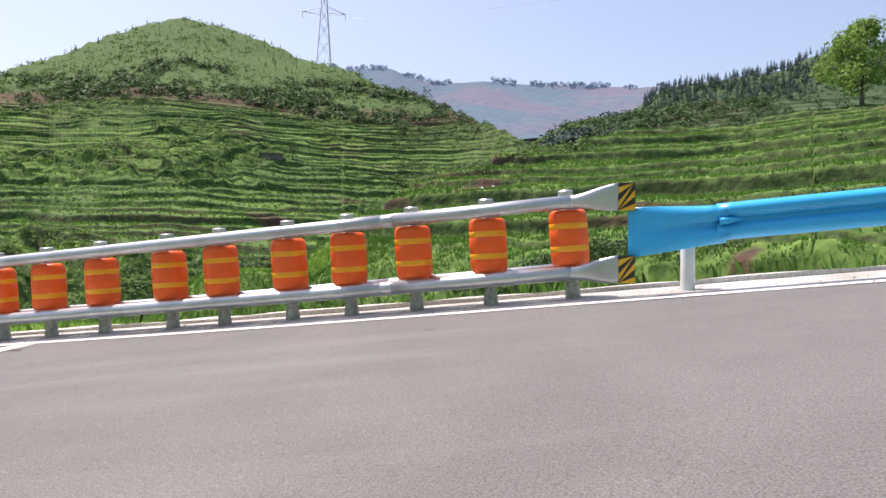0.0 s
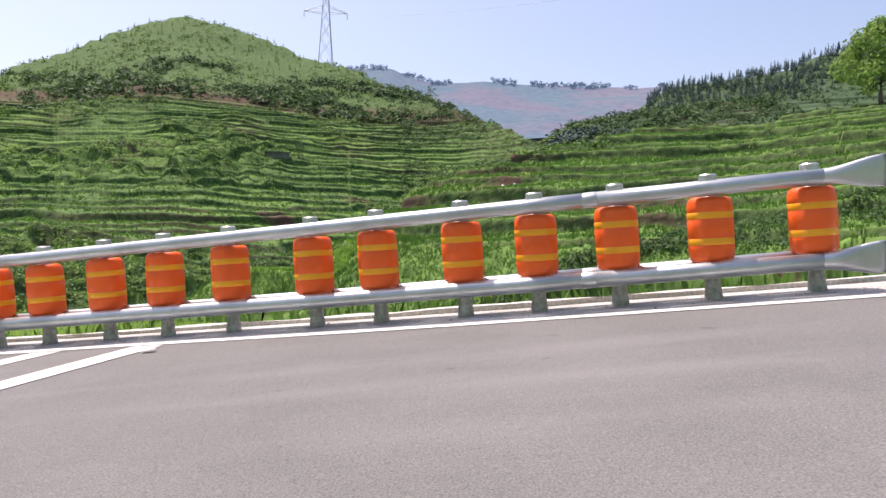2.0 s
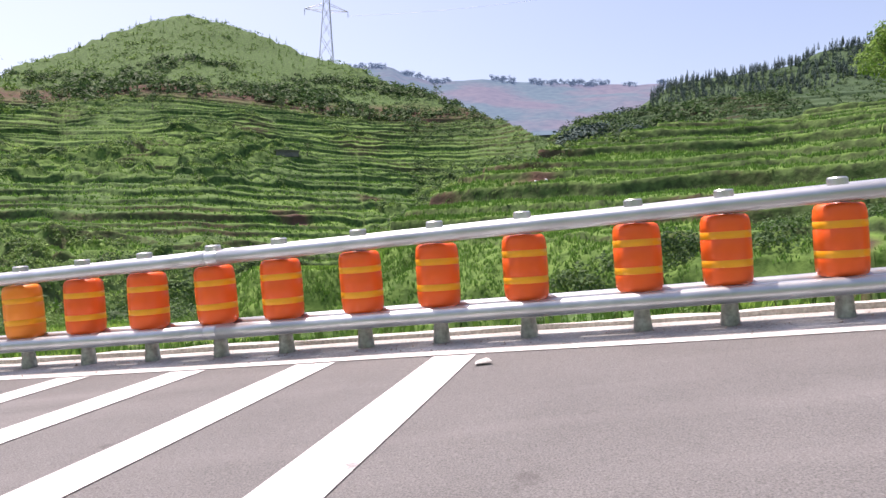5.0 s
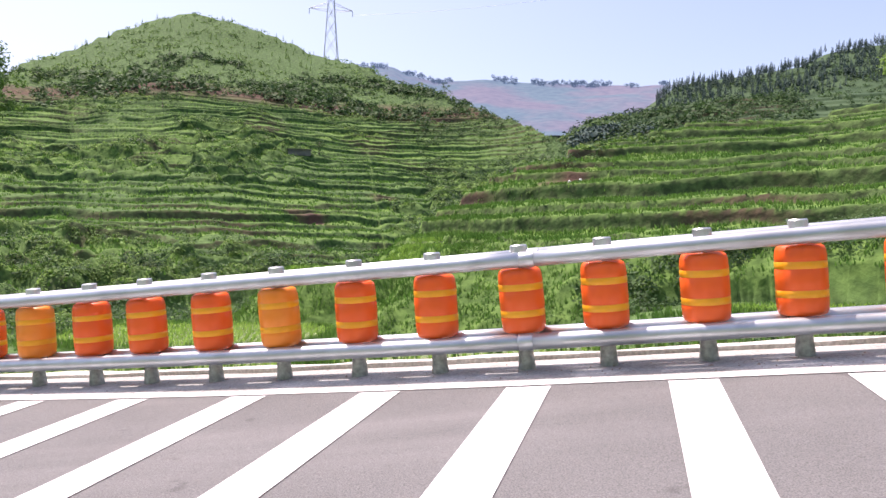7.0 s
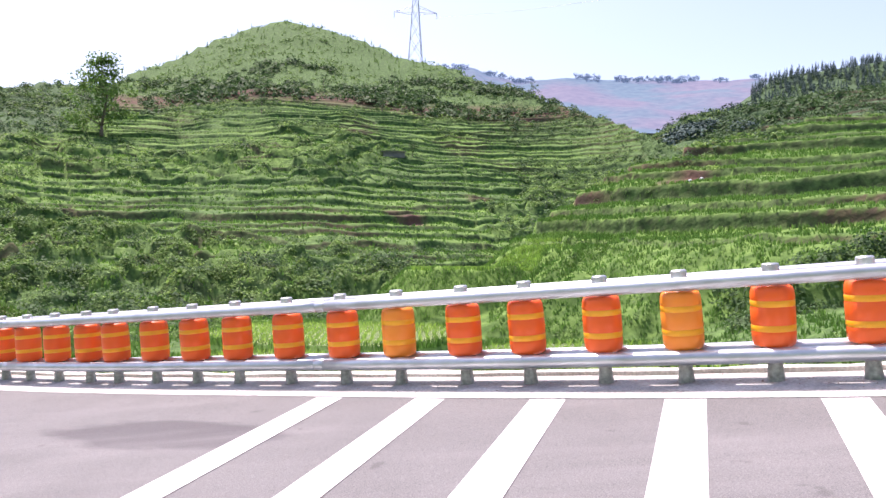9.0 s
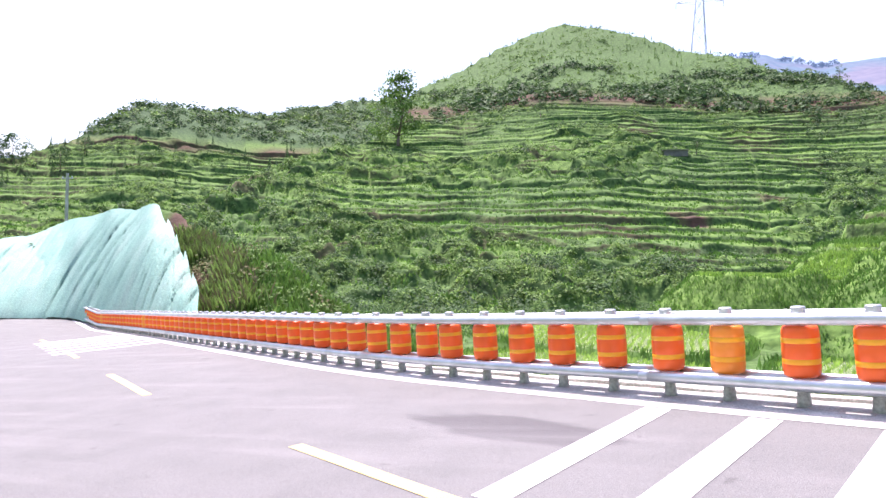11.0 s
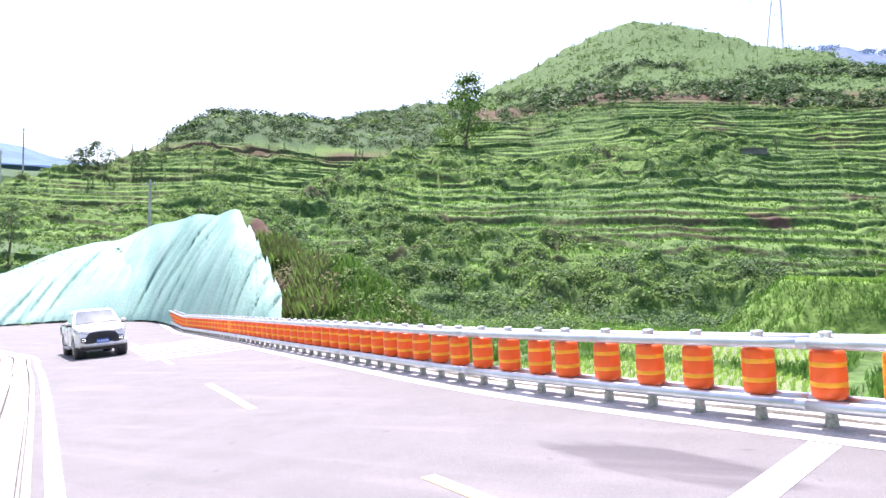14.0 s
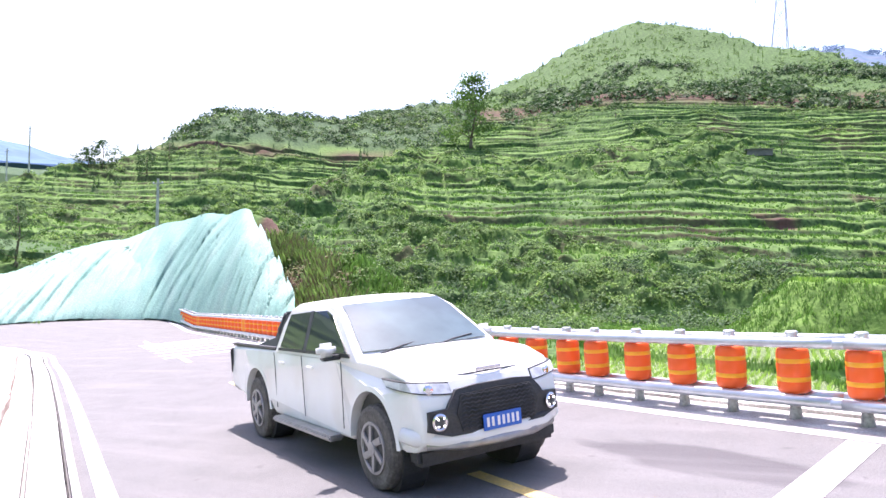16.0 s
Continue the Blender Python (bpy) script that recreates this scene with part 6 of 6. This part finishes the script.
    mask(hg + [(-y, z) for y, z in hg[-2:0:-1]], 0.036, "grille", M_DARK_RUBBER, "dark mesh grille")
    for r in range(9):
        z = 0.585 + r * 0.034
        w = 0.43 if z < 0.75 else 0.41
        pts = [(4.245 + 0.10 * (1 - min(1, abs(y) / 0.76) ** 2) + 0.04 - 0.06 * max(0, (z - 0.72) / 0.2) ** 2, y, z + (0.009 if k % 2 else -0.009)) for k, y in enumerate(np.linspace(-w, w, 25))]
        part("grille_bar", tube_bm(pts, 0.007, 5), M_TRIM, car)
    part("bumper_skid", tube_bm([(4.16, -0.74, 0.46), (4.30, -0.4, 0.44), (4.36, 0, 0.44), (4.30, 0.4, 0.44), (4.16, 0.74, 0.46)], [0.035, 0.045, 0.045, 0.045, 0.035], 10), M_RIM, car, "grey lower bumper lip", smooth=True)
    part("lower_valance", box_bm(0.24, 1.62, 0.16, pose(4.0, 0, 0.36), 0.04), M_TRIM, car)
    part("bumper_wrap", tube_bm([(3.93, -0.87, 0.56), (4.08, -0.81, 0.53), (4.22, -0.6, 0.51), (4.30, -0.3, 0.5), (4.32, 0, 0.5), (4.30, 0.3, 0.5), (4.22, 0.6, 0.51), (4.08, 0.81, 0.53), (3.93, 0.87, 0.56)], 0.07, 10), M_CAR, car, "white painted lower bumper", smooth=True)
    part("badge", box_bm(0.02, 0.3, 0.035, pose(4.18, 0, 1.045, 0, 25, 0), 0.006), M_CHROME, car, "plain chrome badge")
    plate = part("number_plate", box_bm(0.015, 0.44, 0.14, pose(4.395, 0, 0.60), 0.004), M_PLATE, car, "blue number plate")
    for k in range(7):
        y = -0.17 + 0.055 * k + (0.012 if k > 1 else 0)
        part("plate_bar", box_bm(0.004, 0.028, 0.08, pose(4.404, y, 0.60)), M_PLATE_BAR, plate)
    part("bonnet_gap", tube_bm([(2.9, -0.82, 1.165), (3.5, -0.80, 1.14), (3.92, -0.72, 1.045), (4.12, -0.4, 1.01), (4.19, 0, 1.02), (4.12, 0.4, 1.01), (3.92, 0.72, 1.045), (3.5, 0.8, 1.14), (2.9, 0.82, 1.165)], 0.008, 5), M_TRIM, car)
    part("rear_bumper", box_bm(0.2, 1.7, 0.18, pose(-1.27, 0, 0.58), 0.04), M_RIM, car)
    part("underbody", box_bm(4.6, 1.3, 0.2, pose(1.5, 0, 0.42), 0.03), M_TRIM, car)
    for o in car.children_recursive:          # a short nose and a low roof
        for v in o.data.vertices:
            if v.co.x > 3.6:
                v.co.x = 3.6 + (v.co.x - 3.6) * 0.74
            if v.co.z > 1.2:
                v.co.z = 1.2 + (v.co.z - 1.2) * 0.81
            v.co.y *= 0.925
    wheels = [build_wheel(car, x, y) for x in (0, WB) for y in (-0.745, 0.745)]
    return car, wheels


pickup, pickup_wheels = build_pickup()
tagged(mesh_object("stone", [(-4.1, 5.74, -0.985), (-3.99, 5.75, -0.965), (-4.0, 5.83, -0.962), (-4.09, 5.83, -0.98), (-4.07, 5.76, -0.967), (-4.01, 5.77, -0.951), (-4.02, 5.81, -0.951), (-4.07, 5.81, -0.967)],
                   [(4, 5, 6, 7), (0, 1, 5, 4), (1, 2, 6, 5), (2, 3, 7, 6), (3, 0, 4, 7)], M_KERB), "flat pale broken stone on the asphalt", "stone")


def motions():
    # front axle on the plan, time by time
    T = [0, 10.0, 11.0, 11.8, 12.5, 13.0, 14.0, 15.0, 15.5, 16.0]
    XF = [-70.0, -70.0, -64.5, -56.6, -48.3, -43.4, -35.4, -25.6, -20.35, -14.8]
    YF = [19.0, 19.0, 23.6, 24.0, 22.5, 20.6, 16.95, 12.0, 9.35, 6.75]
    HX = [0.62, 0.62, 0.80, 0.97, 0.965, 0.945, 0.905, 0.903, 0.90, 0.90]
    HY = [0.78, 0.78, 0.60, -0.10, -0.26, -0.33, -0.425, -0.43, -0.435, -0.436]
    path = spline(np.stack([T, XF, YF, HX, HY], 1)[1:], 40)
    ts = np.r_[0, np.arange(10.0, 16.001, 1 / 15.0)]

    def place(t):
        t = max(t, 10.0)
        k = [float(np.interp(t, path[:, 0], path[:, j])) for j in range(1, 5)]
        h = Vector((k[2], k[3], 0)).normalized()
        up = Vector((-0.104, -0.0316, 1)).normalized() if k[0] > -44 else Vector((-0.036, -0.0316, 1)).normalized()
        fx = (h - up * h.dot(up)).normalized()
        fy = up.cross(fx)
        m = Matrix((fx, fy, up)).transposed().to_4x4()
        o = Vector((k[0], k[1], 0)) - h * WB
        zf, zb = float(road_z(k[0], k[1])), float(road_z(o.x, o.y))
        m.translation = (o.x, o.y, zb)
        return m
    walk(pickup, [(float(t), place(float(t))) for t in ts])
    fine = np.r_[0, np.arange(10.0, 16.001, 1 / 30.0)]
    roll, last, rows = 0.0, None, []
    for t in fine:
        m = place(float(t))
        if last is not None:
            roll += (m.translation - last).length / WR
        last = m.translation
        rows.append((float(t), roll))
    for w in pickup_wheels:
        base = w.location.copy()
        walk(w, [(t, Matrix.Translation(base) @ Matrix.Rotation(a, 4, "Y")) for t, a in rows])


motions()
